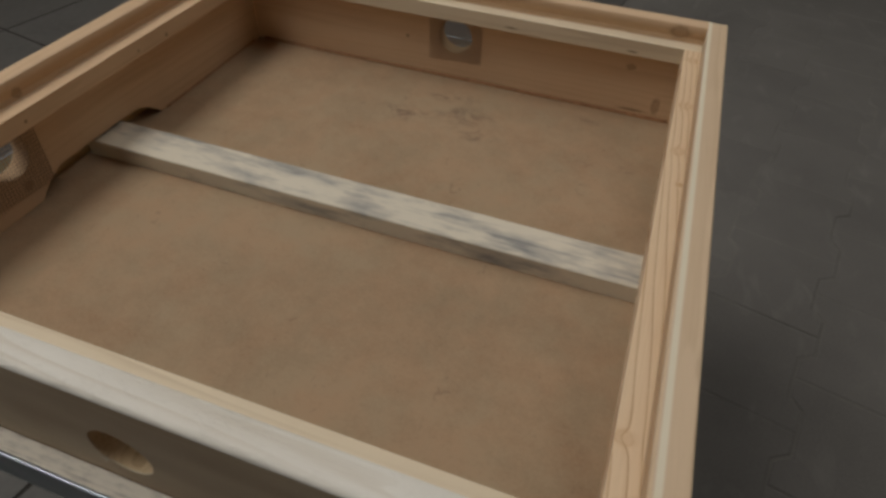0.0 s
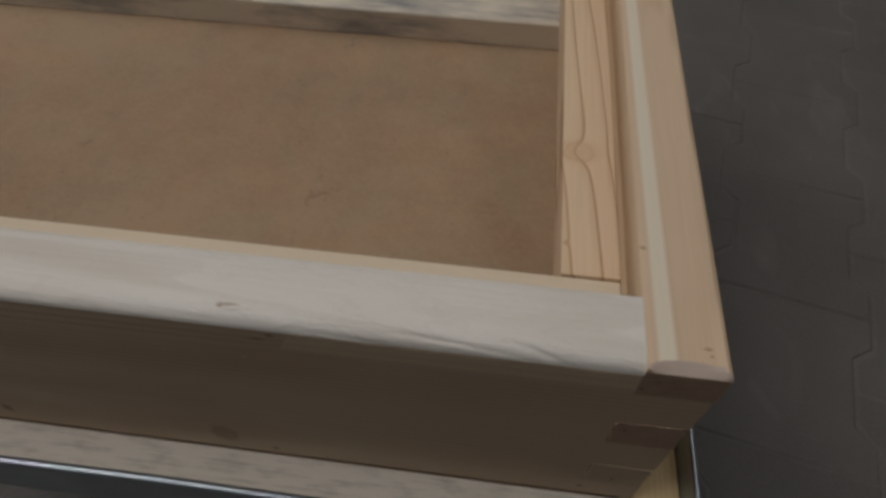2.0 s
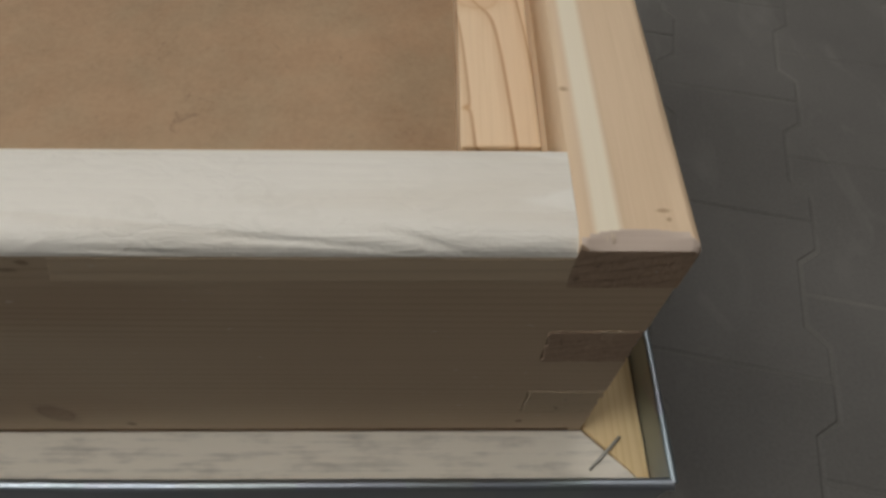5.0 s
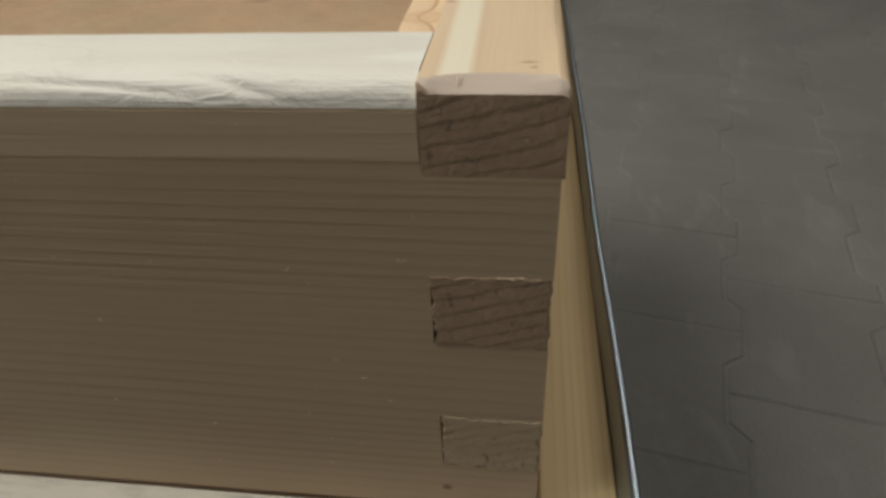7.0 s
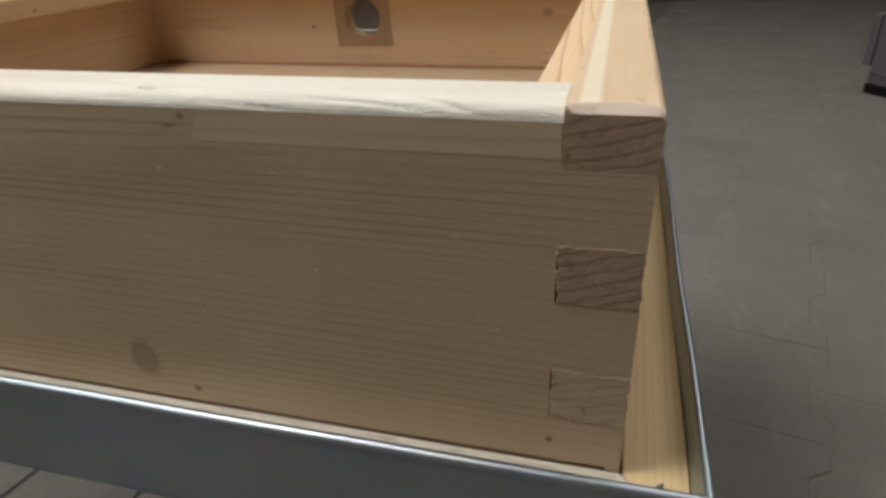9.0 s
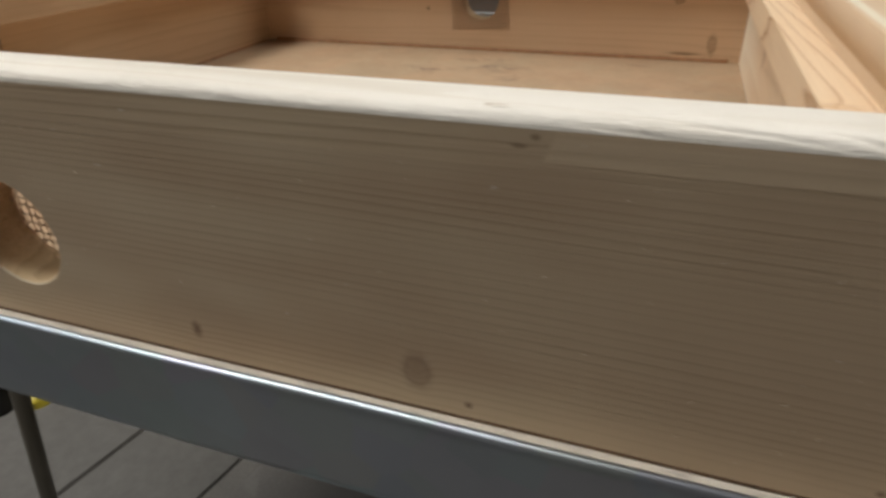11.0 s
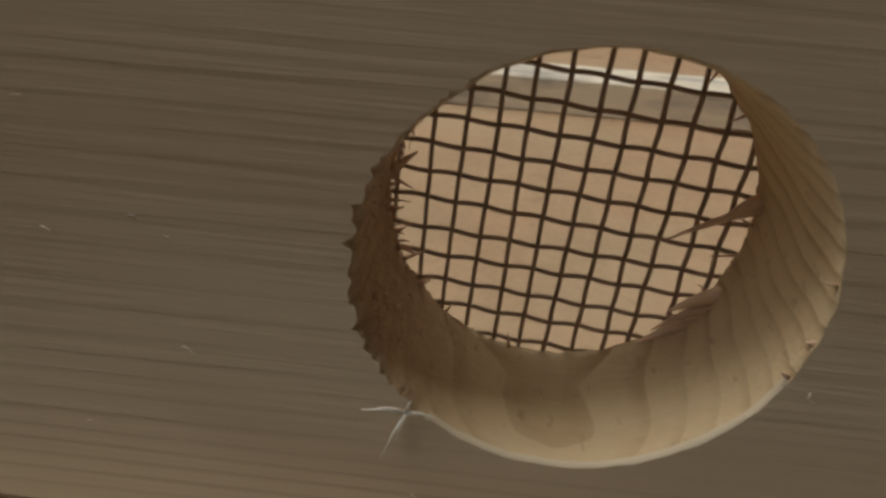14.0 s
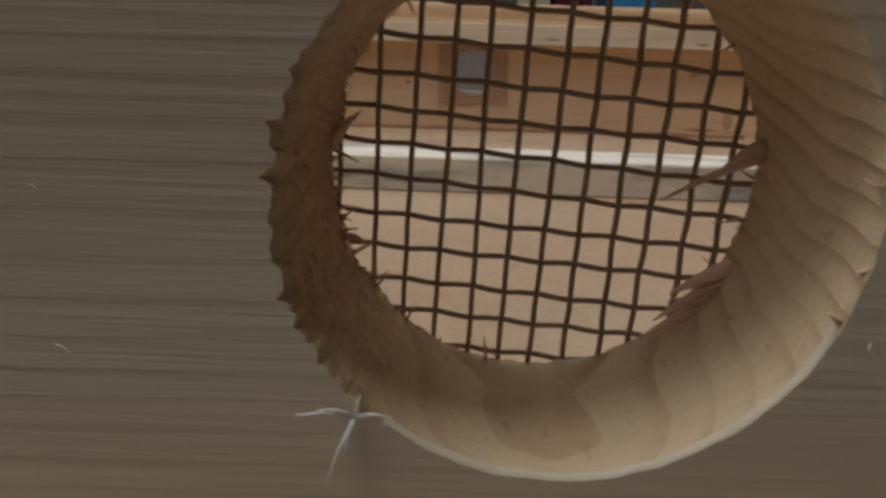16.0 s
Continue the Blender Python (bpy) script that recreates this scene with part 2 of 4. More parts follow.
pine_back = wood("pine_back", (0.67, 0.475, 0.305), (0.51, 0.325, 0.185), 0, 2, 0.010, 0.45, 0.008,
                 ((-0.338, D - T, 0.0223, 0.002), (-0.081, D - T, 0.0367, 0.0032, 1.4, 1.0), (-0.0455, D - T, -0.003, 0.0042, 0.9, 2.0), (-0.043, D - T, 0.083, 0.006, 1.7, 1.0), (-0.070, D - T, -0.0125, 0.0009, 15.0, 1.2)), 6.1, 0.55)
pine_ledge = wood("pine_ledge", (0.73, 0.555, 0.37), (0.38, 0.19, 0.08), 1, 0, 0.0060, 1.0, 0.0035,
                  ((-0.030, 0.083, ZL, 0.0042, 1.2, 1.0), (-0.0335, 0.046, ZL, 0.0008, 1.0, 1.0), (-0.021, 0.306, ZL, 0.0028, 1.0, 1.0), (-0.026, 0.350, ZL, 0.0055, 0.8, 1.0), (-0.026, 0.423, ZL, 0.0055, 1.0, 1.0), (-0.026, 0.512, ZL, 0.0050, 1.0, 1.0)), 0.9, 0.5, stain=0.10, knot_colour=(0.54, 0.33, 0.17), lean=0.05, swirl=0.8, steady=0.7, thin=True, tilt=0.1)
pine_ledge_x = wood("pine_ledge_across", (0.72, 0.61, 0.45), (0.54, 0.42, 0.28), 0, 1, 0.008, 0.5, 0.008, ((-0.083, D - T - WL, 0.0612, 0.0008, 7.0, 1.2), (-0.212, D - T - WL, 0.062, 0.0008, 8.0, 1.2)), 3.3, 0.55)
pine_batten = wood("pine_batten_grey", (0.76, 0.70, 0.60), (0.31, 0.285, 0.255), 0, 1, 0.004, 0.30, 0.004, (), 7.7, 0.7, stain=1.0, blot=260.0, fine_grain=1.3)
pine_batten_y = wood("pine_batten_yellow", (0.72, 0.54, 0.295), (0.54, 0.35, 0.15), 1, 0, 0.0026, 0.8, 0.003, (), 8.2, 0.55, stain=0.2)
pine_bar = wood("pine_bar_weathered", (0.70, 0.64, 0.525), (0.25, 0.248, 0.245), 0, 1, 0.009, 0.35, 0.012, (), 5.2, 0.65, stain=1.8, blot=48.0, fine_grain=0.8)
pine_end = end_grain("pine_end_grain", (0.45, 0.325, 0.23), (0.19, 0.122, 0.08))
pine_end_pale = end_grain("pine_end_grain_pale", (0.53, 0.42, 0.295), (0.38, 0.29, 0.19))
pine_bore = wood("pine_bore", (0.70, 0.545, 0.335), (0.36, 0.21, 0.10), 0, 2, 0.0025, 0.62, 0.0022, (), 2.7, 0.85, stain=0.16, relief=0.55, tilt=-0.33, torn=True, fine_grain=0.35)
pine_rim = wood("pine_hole_rim", (0.70, 0.60, 0.44), (0.52, 0.42, 0.29), 0, 2, 0.004, 0.3, 0.003, (), 1.1, 0.8)
pine_bevel = wood("pine_bevel", (0.56, 0.455, 0.38), (0.44, 0.34, 0.275), 0, 2, 0.006, 0.25, 0.004, (), 2.2, 0.7, stain=0.3)


def fibreboard():
    k = Nodes("fibreboard", 0.75, 0, 0.25)
    co = k.coord()
    fine = k.noise(co, 420.0, 4.0, 0.7)
    mid = k.math("ADD", k.math("MULTIPLY", k.noise(co, 45.0, 4.0, 0.6), 0.6), k.math("MULTIPLY", k.noise(co, 150.0, 3.0, 0.7), 0.4))
    big = k.noise(co, 7.0, 3.0)
    tone = k.math("ADD", k.math("MULTIPLY", fine, 0.42), k.math("ADD", k.math("MULTIPLY", mid, 0.5), k.math("MULTIPLY", big, 0.55)))
    col = k.ramp(tone, (0.45, (0.245, 0.166, 0.104)), (0.63, (0.33, 0.228, 0.143)), (0.80, (0.39, 0.278, 0.178)))
    tint = k.ramp(k.noise(k.scaled(co, (1, 1, 1), (7, 2, 0)), 24.0, 3.0, 0.6), (0.38, (1.03, 0.985, 0.955)), (0.64, (0.97, 1.0, 1.0)))
    col = k.mix(1.0, col, tint, "MULTIPLY")
    fleck = k.ramp(k.noise(k.scaled(co, (1.0, 0.7, 1.0)), 85.0, 3.0, 0.6, 1.5), (0.66, 0.0), (0.74, 0.45))
    col = k.mix(fleck, col, (0.19, 0.125, 0.085))
    scuff = None
    for x, y, r in ((-0.267, 0.509, 0.016), (-0.301, 0.458, 0.018), (-0.239, 0.474, 0.020), (-0.218, 0.443, 0.014), (-0.112, 0.520, 0.010), (-0.102, 0.437, 0.006), (-0.061, 0.442, 0.006)):
        d = k.dist(co, (x, y, ZF), (r * 2.4, r * 1.3, r))
        s = k.ramp(d, (0.25, 1.0), (0.95, 0.0))
        scuff = s if scuff is None else k.math("MAXIMUM", scuff, s)
    marks = k.ramp(k.noise(k.scaled(co, (42, 60, 1)), 0.8, 4.0, 0.65, 1.4), (0.46, 0.0), (0.66, 0.7))
    col = k.mix(k.math("MULTIPLY", scuff, marks), col, (0.15, 0.098, 0.07))
    col = k.mix(k.ramp(k.noise(co, 130.0, 2.0), (0.74, 0.0), (0.80, 0.2)), col, (0.2, 0.12, 0.08))
    k.bump(fine, 0.15, 0.0005)
    return k.done(col)


def sheet_metal():
    k = Nodes("galvanised_sheet", 0.3, 1.0, 0.5)
    co = k.coord()
    v = k.n("TexVoronoi")
    k.put(v.inputs["Vector"], co)
    v.inputs["Scale"].default_value = 60
    big = k.noise(co, 12.0, 3.0)
    col = k.mix(big, (0.30, 0.34, 0.385), (0.40, 0.44, 0.485))
    col = k.mix(0.03, col, v.outputs["Color"])
    k.bump(k.noise(co, 25.0, 2.0), 0.06, 0.002)
    return k.done(col, k.ramp(k.noise(co, 40.0, 3.0), (0.3, 0.36), (0.7, 0.50)))


def stone(name, a, b, grain=300.0, rough=0.85, per_piece=0.0, pale=0.0):
    k = Nodes(name, rough, 0, 0.3)
    co = k.coord()
    fine = k.noise(co, grain, 4.0, 0.7)
    big = k.noise(k.n("NewGeometry").outputs["Position"], 5.0, 4.0, 0.6)
    tone = k.math("ADD", k.math("MULTIPLY", fine, 0.5), k.math("MULTIPLY", big, 0.5))
    if per_piece:
        r = k.n("ObjectInfo").outputs["Random"]
        tone = k.math("ADD", tone, k.math("MULTIPLY", k.math("SUBTRACT", r, 0.5), per_piece))
    col = k.ramp(tone, (0.32, a), (0.68, b))
    if pale:
        smear = k.ramp(k.noise(k.scaled(k.n("NewGeometry").outputs["Position"], (1.0, 0.45, 1.0)), 16.0, 3.0, 0.6, 0.8), (0.58, 0.0), (0.72, pale))
        col = k.mix(smear, col, tuple(c * 1.7 for c in b))
    k.bump(fine, 0.25, 0.0015)
    return k.done(col)


def plain(name, colour, rough=0.6, metal=0.0, vary=0.12, scale=40.0, spec=0.4):
    k = Nodes(name, rough, metal, spec)
    co = k.coord()
    f = k.noise(co, scale, 3.0)
    dark = tuple(c * (1 - 2 * vary) for c in colour)
    k.bump(f, 0.08, 0.001)
    return k.done(k.mix(f, dark, tuple(min(1, c * (1 + vary)) for c in colour)))


mdf = fibreboard()
metal = sheet_metal()
wire_metal = plain("wire_metal", (0.37, 0.265, 0.185), 0.6, 0.15)
staple_metal = plain("staple_metal", (0.45, 0.43, 0.39), 0.5, 0.5)
paver_mat = stone("paver_concrete", (0.126, 0.120, 0.112), (0.181, 0.173, 0.161), 260.0, 0.75, 0.08, 0.2)
joint_mat = stone("joint_sand", (0.10, 0.096, 0.09), (0.235, 0.225, 0.205), 500.0, 0.95)
tile_mat = stone("floor_tile", (0.088, 0.085, 0.079), (0.138, 0.134, 0.126), 60.0, 0.5, 0.06, 0.12)
grout_mat = stone("tile_grout", (0.022, 0.020, 0.018), (0.05, 0.046, 0.04), 300.0, 0.95)
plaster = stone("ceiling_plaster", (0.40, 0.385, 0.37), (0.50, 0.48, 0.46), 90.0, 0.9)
leg_mat = plain("stool_leg_paint", (0.19, 0.175, 0.14), 0.5, 0.3)
stool_mat = plain("stool_seat", (0.16, 0.11, 0.07), 0.6)
# Black of the bag's base; also paints shade under and in the crate.
black_mat = plain("black_rubber_and_shade", (0.012, 0.011, 0.010), 0.9, spec=0.1)
brown_mat = plain("brown_leather", (0.060, 0.038, 0.024), 0.75, spec=0.15)
yellow_mat = plain("yellow_plastic", (0.55, 0.45, 0.04), 0.45)
red_mat = plain("red_plastic", (0.10, 0.014, 0.022), 0.7, spec=0.15)
blue_mat = plain("blue_plastic", (0.05, 0.30, 0.62), 0.4)
teal_mat = plain("teal_plastic", (0.08, 0.25, 0.26), 0.5)
grey_mat = plain("grey_plastic", (0.115, 0.105, 0.115), 0.6)
cream_mat = plain("cream_card", (0.62, 0.55, 0.38), 0.8)
fluff_mat = plain("wood_fibre_pale", (0.80, 0.76, 0.68), 0.8)
splinter_mat = wood("pine_splinter", (0.80, 0.58, 0.41), (0.62, 0.42, 0.28), 0, 2, 0.002, 0.5, 0.002, (), 1.1, 0.8)


# ---- building helpers ----
def thing(name, at, label, category, group="", kind=""):
    ob = new(name)
    ob.location = at
    return tagged(ob, label, category, group, kind)


def part(name, bm, material, parent, label=""):
    """Links a bmesh, given in world coordinates, as one mesh under a thing or part."""
    me = bpy.data.meshes.new(name)
    bmesh.ops.recalc_face_normals(bm, faces=bm.faces)
    bm.to_mesh(me)
    bm.free()
    for m in material if isinstance(material, (list, tuple)) else [material]:
        me.materials.append(m)
    ob = new(name, me)
    if parent:
        ob.parent = parent
        base = parent.location if parent.parent is None else Vector((0, 0, 0))
        ob.matrix_parent_inverse = Matrix.Translation(-base)
    if label:
        ob["label"] = label
    return ob


def box(bm, x0, y0, z0, x1, y1, z1, bevel=0.0, mat=0):
    vs = [bm.verts.new((x, y, z)) for x in (x0, x1) for y in (y0, y1) for z in (z0, z1)]
    fs = [bm.faces.new([vs[i] for i in q]) for q in ((0, 1, 3, 2), (4, 6, 7, 5), (0, 4, 5, 1), (2, 3, 7, 6), (0, 2, 6, 4), (1, 5, 7, 3))]
    for f in fs:
        f.material_index = mat
    if bevel:
        es = list({e for f in fs for e in f.edges})
        bmesh.ops.bevel(bm, geom=es, offset=bevel, segments=2, affect="EDGES", profile=0.6)
    return bm


def tube(bm, pts, r, seg=8, taper=None):
    """A round rod along points."""
    rings = []
    n = len(pts)
    for i, p in enumerate(pts):
        p = Vector(p)
        d = (Vector(pts[min(i + 1, n - 1)]) - Vector(pts[max(i - 1, 0)])).normalized()
        u = d.orthogonal().normalized() if i == 0 else (u - d * u.dot(d)).normalized()
        v = d.cross(u)
        rr = r if taper is None else r + (taper - r) * i / (n - 1)
        rings.append([bm.verts.new(p + rr * (math.cos(a) * u + math.sin(a) * v)) for a in [2 * math.pi * k / seg for k in range(seg)]])
    for a, b in zip(rings, rings[1:]):
        for k in range(seg):
            f = bm.faces.new((a[k], a[(k + 1) % seg], b[(k + 1) % seg], b[k]))
            f.smooth = True
    bm.faces.new(rings[0])
    bm.faces.new(rings[-1])
    return bm


def sweep(bm, rings, smooth=True, mat=0, caps=True):
    """Joins closed rings of points into a skin."""
    vs = [[bm.verts.new(p) for p in r] for r in rings]
    n = len(vs[0])
    for a, b in zip(vs, vs[1:]):
        for k in range(n):
            f = bm.faces.new((a[k], a[(k + 1) % n], b[(k + 1) % n], b[k]))
            f.smooth, f.material_index = smooth, mat
    if caps:
        for r in (vs[0], vs[-1]):
            bm.faces.new([bm.verts.new(v.co) for v in r]).material_index = mat
    return bm


def top_strip(bm, axis, a, b, inner, outer, z0, z1, r, wobble, seed, end_round=0.0, crease=None):
    """The top of a board along an axis from a to b: flat, with its outer edge rounded by hand and, if asked, its ends eased."""
    n = 170 if crease is None else 330
    steps = [a + (b - a) * i / n for i in range(n + 1)]
    if end_round:
        near = [end_round * q / 14 for q in range(1, 15)]
        steps = sorted([s for s in steps if s in (a, b) or (s - a > end_round and b - s > end_round)] + [a + q for q in near] + [b - q for q in near])
    rings = []
    out = 1 if outer > inner else -1
    for s in steps:
        edge = min(s - a, b - s)

        def drop(u):
            """How far the end cut, a shallow lens in plan, takes the top down at u across the board."""
            reach = end_round * (0.06 + 0.94 * (4 * u * max(0.0, 1 - u)) ** 0.6)
            return end_round * 0.5 * max(0.0, 1 - edge / reach) if end_round else 0.0

        w = wobble * noise.noise((s * 22 + seed, seed, 0.3))
        cut = abs(noise.noise((s * 17, seed, 2.0)))
        ri = r * (0.85 + 0.55 * cut * min(1.0, edge / 0.03))
        prof = [(inner, z0), (inner, z1 - 0.0002 - drop(0.0)), (inner + out * 0.0002, z1 - drop(0.0))]
        if end_round:
            prof += [(inner + (outer - inner) * u / 12, z1 - drop(u / 12)) for u in range(1, 10)]
        for q in range(13):
            al = math.pi / 2 * q / 12
            dent = 0.00016 * noise.noise((s * 60, seed + q * 0.25, 7.0)) if 0 < q < 12 else 0.0
            if crease and 0 < q < 12:
                for c0, c1, q0, q1, deep in crease:
                    if c0 < s < c1:
                        u = (s - c0) / (c1 - c0)
                        at = q0 + (q1 - q0) * u ** 1.6
                        dent -= deep * math.sin(math.pi * u) ** 0.6 * (math.exp(-((q - at) / 1.1) ** 2) if q >= at else math.exp(-((q - at) / 0.5) ** 2))
            across = outer - out * (ri * (1 - math.sin(al)) * 1.5 + abs(dent))
            u = abs((across - inner) / (outer - inner))
            prof.append((across, z1 + w * (1 - q / 12) - drop(u) - r * (1 - math.cos(al)) + dent))
        prof.append((outer, z0))
        rings.append([(s, p, z) if axis == 0 else (p, s, z) for p, z in prof])
    sweep(bm, rings)
    bm.normal_update()
    for f in bm.faces:
        nrm = f.normal
        c = f.calc_center_median()
        if abs(nrm[axis]) > 0.9:
            f.material_index = 2
        elif end_round and abs(nrm[axis]) > 0.15:
            f.material_index = 3
        elif abs(nrm[1 - axis]) > 0.6 and abs(c[1 - axis] - outer) < 0.0006 and c[2] < z1 - r:
            f.material_index = 1
            f.smooth = False
    return bm


def pierced(bm, axis, y0, y1, x0, x1, z0, z1, cx, cz, r, seg=64, rough=0.0, bore=1):
    """A slab between y0 and y1, x0..x1 wide (or turned by 90 degrees for axis 1), with a round hole."""
    half = min(r * 1.25, cz - z0 - 0.002, z1 - cz - 0.002)

    def p(x, y, z):
        return (x, y, z) if axis == 0 else (y, x, z)

    for a, b, c, d in ((x0, cx - half, z0, z1), (cx + half, x1, z0, z1)):
        q = [p(a, y0, c), p(b, y1, d)]
        box(bm, min(q[0][0], q[1][0]), min(q[0][1], q[1][1]), c, max(q[0][0], q[1][0]), max(q[0][1], q[1][1]), d)
    for c, d in ((z0, cz - half), (cz + half, z1)):
        q = [p(cx - half, y0, c), p(cx + half, y1, d)]
        box(bm, min(q[0][0], q[1][0]), min(q[0][1], q[1][1]), c, max(q[0][0], q[1][0]), max(q[0][1], q[1][1]), d)
    rings = []
    deep = [y0, y0 + ((0.0016 if rough else 0.0006) if y1 > y0 else -0.0008)] + [y0 + (y1 - y0) * k / 8 for k in range(1, 8)] + [y1]
    for y in deep:
        ring = []
        for k in range(seg):
            al = 2 * math.pi * k / seg
            bitten = rough and 2.6 < al < 4.0
            yy = y if y != deep[1] or bitten else y0 + (y1 - y0) * 0.033
            rr = r + rough * 0.5 * noise.noise((math.cos(al) * 7, math.sin(al) * 7, y * 160))
            if rough and y == y1:
                rr -= 0.0005 * abs(noise.noise((math.cos(al) * 16, math.sin(al) * 16, 9)))
            if y == y0:
                torn = 1.0 if math.cos(al) < -0.55 else 0.15
                rr += 0.0003 + rough * 2.5 * torn * max(0, noise.noise((math.cos(al) * 34, math.sin(al) * 34, 4)))
                if bitten:
                    bite = (al + 0.03 * noise.noise((al * 9, 2, 6))) / 0.135 % 1.0
                    rr += 0.0008 * max(0.0, 1 - abs(bite - 0.4) / 0.36) * (0.45 + 0.9 * abs(noise.noise((al * 5, 7, 3))))
            ring.append(bm.verts.new(p(cx + rr * math.cos(al), yy, cz + rr * math.sin(al))))
        rings.append(ring)
    for a, b in zip(rings, rings[1:]):
        for k in range(seg):
            f = bm.faces.new((a[k], a[(k + 1) % seg], b[(k + 1) % seg], b[k]))
            f.material_index, f.smooth = bore, True
            if rough and a is rings[0] and math.sin(2 * math.pi * k / seg) < -0.35 and k / seg > 0.64:
                f.material_index = 2
    for y, ring in ((y0, rings[0]), (y1, rings[-1])):
        sq = []
        for k in range(seg):
            al = 2 * math.pi * k / seg
            c, s = math.cos(al), math.sin(al)
            m = half / max(abs(c), abs(s))
            sq.append(bm.verts.new(p(cx + m * c, y, cz + m * s)))
        for k in range(seg):
            bm.faces.new((ring[k], ring[(k + 1) % seg], sq[(k + 1) % seg], sq[k]))
    return bm


# ---- the room: paved floor, tiles, walls and ceiling ----
X0, X1, Y0, Y1, ZC = -2.2, 3.6, -2.4, 5.6, 2.6

bm = bmesh.new()
box(bm, X0 - 0.2, Y0 - 0.2, FLOOR - 0.12, X1 + 0.2, Y1 + 0.2, FLOOR - 0.0012)
floor = tagged(part("floor", bm, joint_mat, None), "dark grey floor of interlocking concrete pavers", "floor", kind="structure")

bm = bmesh.new()
box(bm, X0, Y0, ZC, X1, Y1, ZC + 0.15)
tagged(part("ceiling", bm, plaster, None), "plain pale ceiling", "ceiling", kind="structure")
# Walls are added, their colour darkened to cut bounce onto the front board.
dim_wall_mat = stone("wall_dim_bounce", (0.20, 0.185, 0.165), (0.28, 0.26, 0.235), 90.0, 0.9)
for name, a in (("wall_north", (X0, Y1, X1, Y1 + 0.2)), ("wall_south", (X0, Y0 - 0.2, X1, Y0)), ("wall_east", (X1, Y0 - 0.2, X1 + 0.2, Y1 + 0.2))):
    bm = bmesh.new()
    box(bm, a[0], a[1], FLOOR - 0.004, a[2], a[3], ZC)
    tagged(part(name, bm, dim_wall_mat, None), "plain wall added and toned dark to cut bounce light", "wall", kind="structure")
# Unseen west wall; its opening is made up to hold the fill lamp.
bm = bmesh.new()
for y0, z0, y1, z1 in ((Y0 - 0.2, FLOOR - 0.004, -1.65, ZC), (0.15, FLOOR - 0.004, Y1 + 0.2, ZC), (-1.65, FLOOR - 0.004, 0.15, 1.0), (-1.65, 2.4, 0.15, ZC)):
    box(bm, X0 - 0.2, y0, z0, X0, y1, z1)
tagged(part("wall_west", bm, dim_wall_mat, None), "plain dark wall with an opening added for the fill lamp", "wall", kind="structure")


# ---- the upturned hive roof ----
roof = thing("hive_roof", (-W / 2, D / 2, ZP), "upturned wooden beehive roof box in a galvanised metal tray on a stool", "beehive roof")
F1, F2, F3, F4, F5 = 0.0781, 0.0611, 0.0472, 0.0290, 0.0145   # finger heights at the corner

# front board: pale rounded top, pierced body, fingers at both ends
front = bmesh.new()
pierced(front, 0, 0.0, T, -W + T, -T, ZF, F1, XH, ZH, RH, seg=288, rough=0.0005)
for a, b in ((F2, F1), (F4, F3), (ZF, F5)):
    box(front, -T, 0, a, -0.0004, T, b)
    box(front, -W + 0.0004, 0, a, -W + T, T, b)
front_board = part("front_board", front, [pine_front, pine_bore, pine_rim], roof, "pale pine board with a round vent hole")
strip = top_strip(bmesh.new(), 0, -W + T, -T, T, 0.0, F1, H, 0.0034, 0.0004, 3.0, crease=((-0.050, -0.034, 2.5, 11.0, 0.0005), (-0.078, -0.044, 4.0, 9.5, 0.00042), (-0.098, -0.074, 8.5, 11.0, 0.0003), (-0.48, -0.40, 6.0, 9.0, 0.0002)))
part("board_top", strip, [pine_top, pine_strip, pine_end], front_board, "whitish sanded top edge")

flake = bmesh.new()
rings = []
for i in range(9):
    t = i / 8
    x, half = -0.1142 + 0.0052 * t, 0.0007 * math.sin(math.pi * (0.08 + 0.9 * t)) ** 0.7
    lift = 0.00028 * math.sin(math.pi * t) ** 0.6
    rings.append([(x, 0.0032 + half * math.cos(a) + 0.0004 * t, H - 0.0003 + lift + 0.00018 * math.sin(a)) for a in [2 * math.pi * k / 8 for k in range(8)]])
sweep(flake, rings)
part("torn_flake", flake, fluff_mat, front_board, "whitish torn flake beside a small knot")
insert = bmesh.new()
outline = [(-0.1018, 0.0803), (-0.0990, 0.0872)] + [(-0.0990 + (0.0990 - T - 0.0003) * i / 20, 0.0872 + 0.0002 * noise.noise((i * 0.6, 3, 1))) for i in range(1, 21)]
outline += [(-T - 0.0003 - (0.1018 - T - 0.0003) * i / 20, 0.0803 + 0.0002 * noise.noise((i * 0.5, 8, 1))) for i in range(20)]
sweep(insert, [[(x, 0.001, z) for x, z in outline], [(x, -0.00004, z) for x, z in outline], [(x + 0.0001, -0.00007, z) for x, z in outline]], smooth=False)
part("insert_strip", insert, pine_insert, front_board, "paler strip let into the board's edge")

# back board
back = bmesh.new()
pierced(back, 0, D, D - T, -W + T, -T, ZF, F1, -0.2791, ZH - 0.003, RH)
for a, b in ((F2, F1), (F4, F3), (ZF, F5)):
    box(back, -T, D - T, a, -0.0004, D, b)
    box(back, -W + 0.0004, D - T, a, -W + T, D, b)
back_board = part("back_board", back, [pine_back, pine_bore], roof, "warm pine board with knots and a vent hole")
strip = top_strip(bmesh.new(), 0, -W + T, -T, D - T, D, F1, H, 0.002, 0.0002, 5.0)
part("board_top", strip, [pine_back, pine_back, pine_end], back_board)

# right board with end-grain fingers
side = bmesh.new()
box(side, -T, T, ZF, 0, D - T, F1)
side_board = part("side_board", side, pine_side, roof, "pine side board with finger joints")
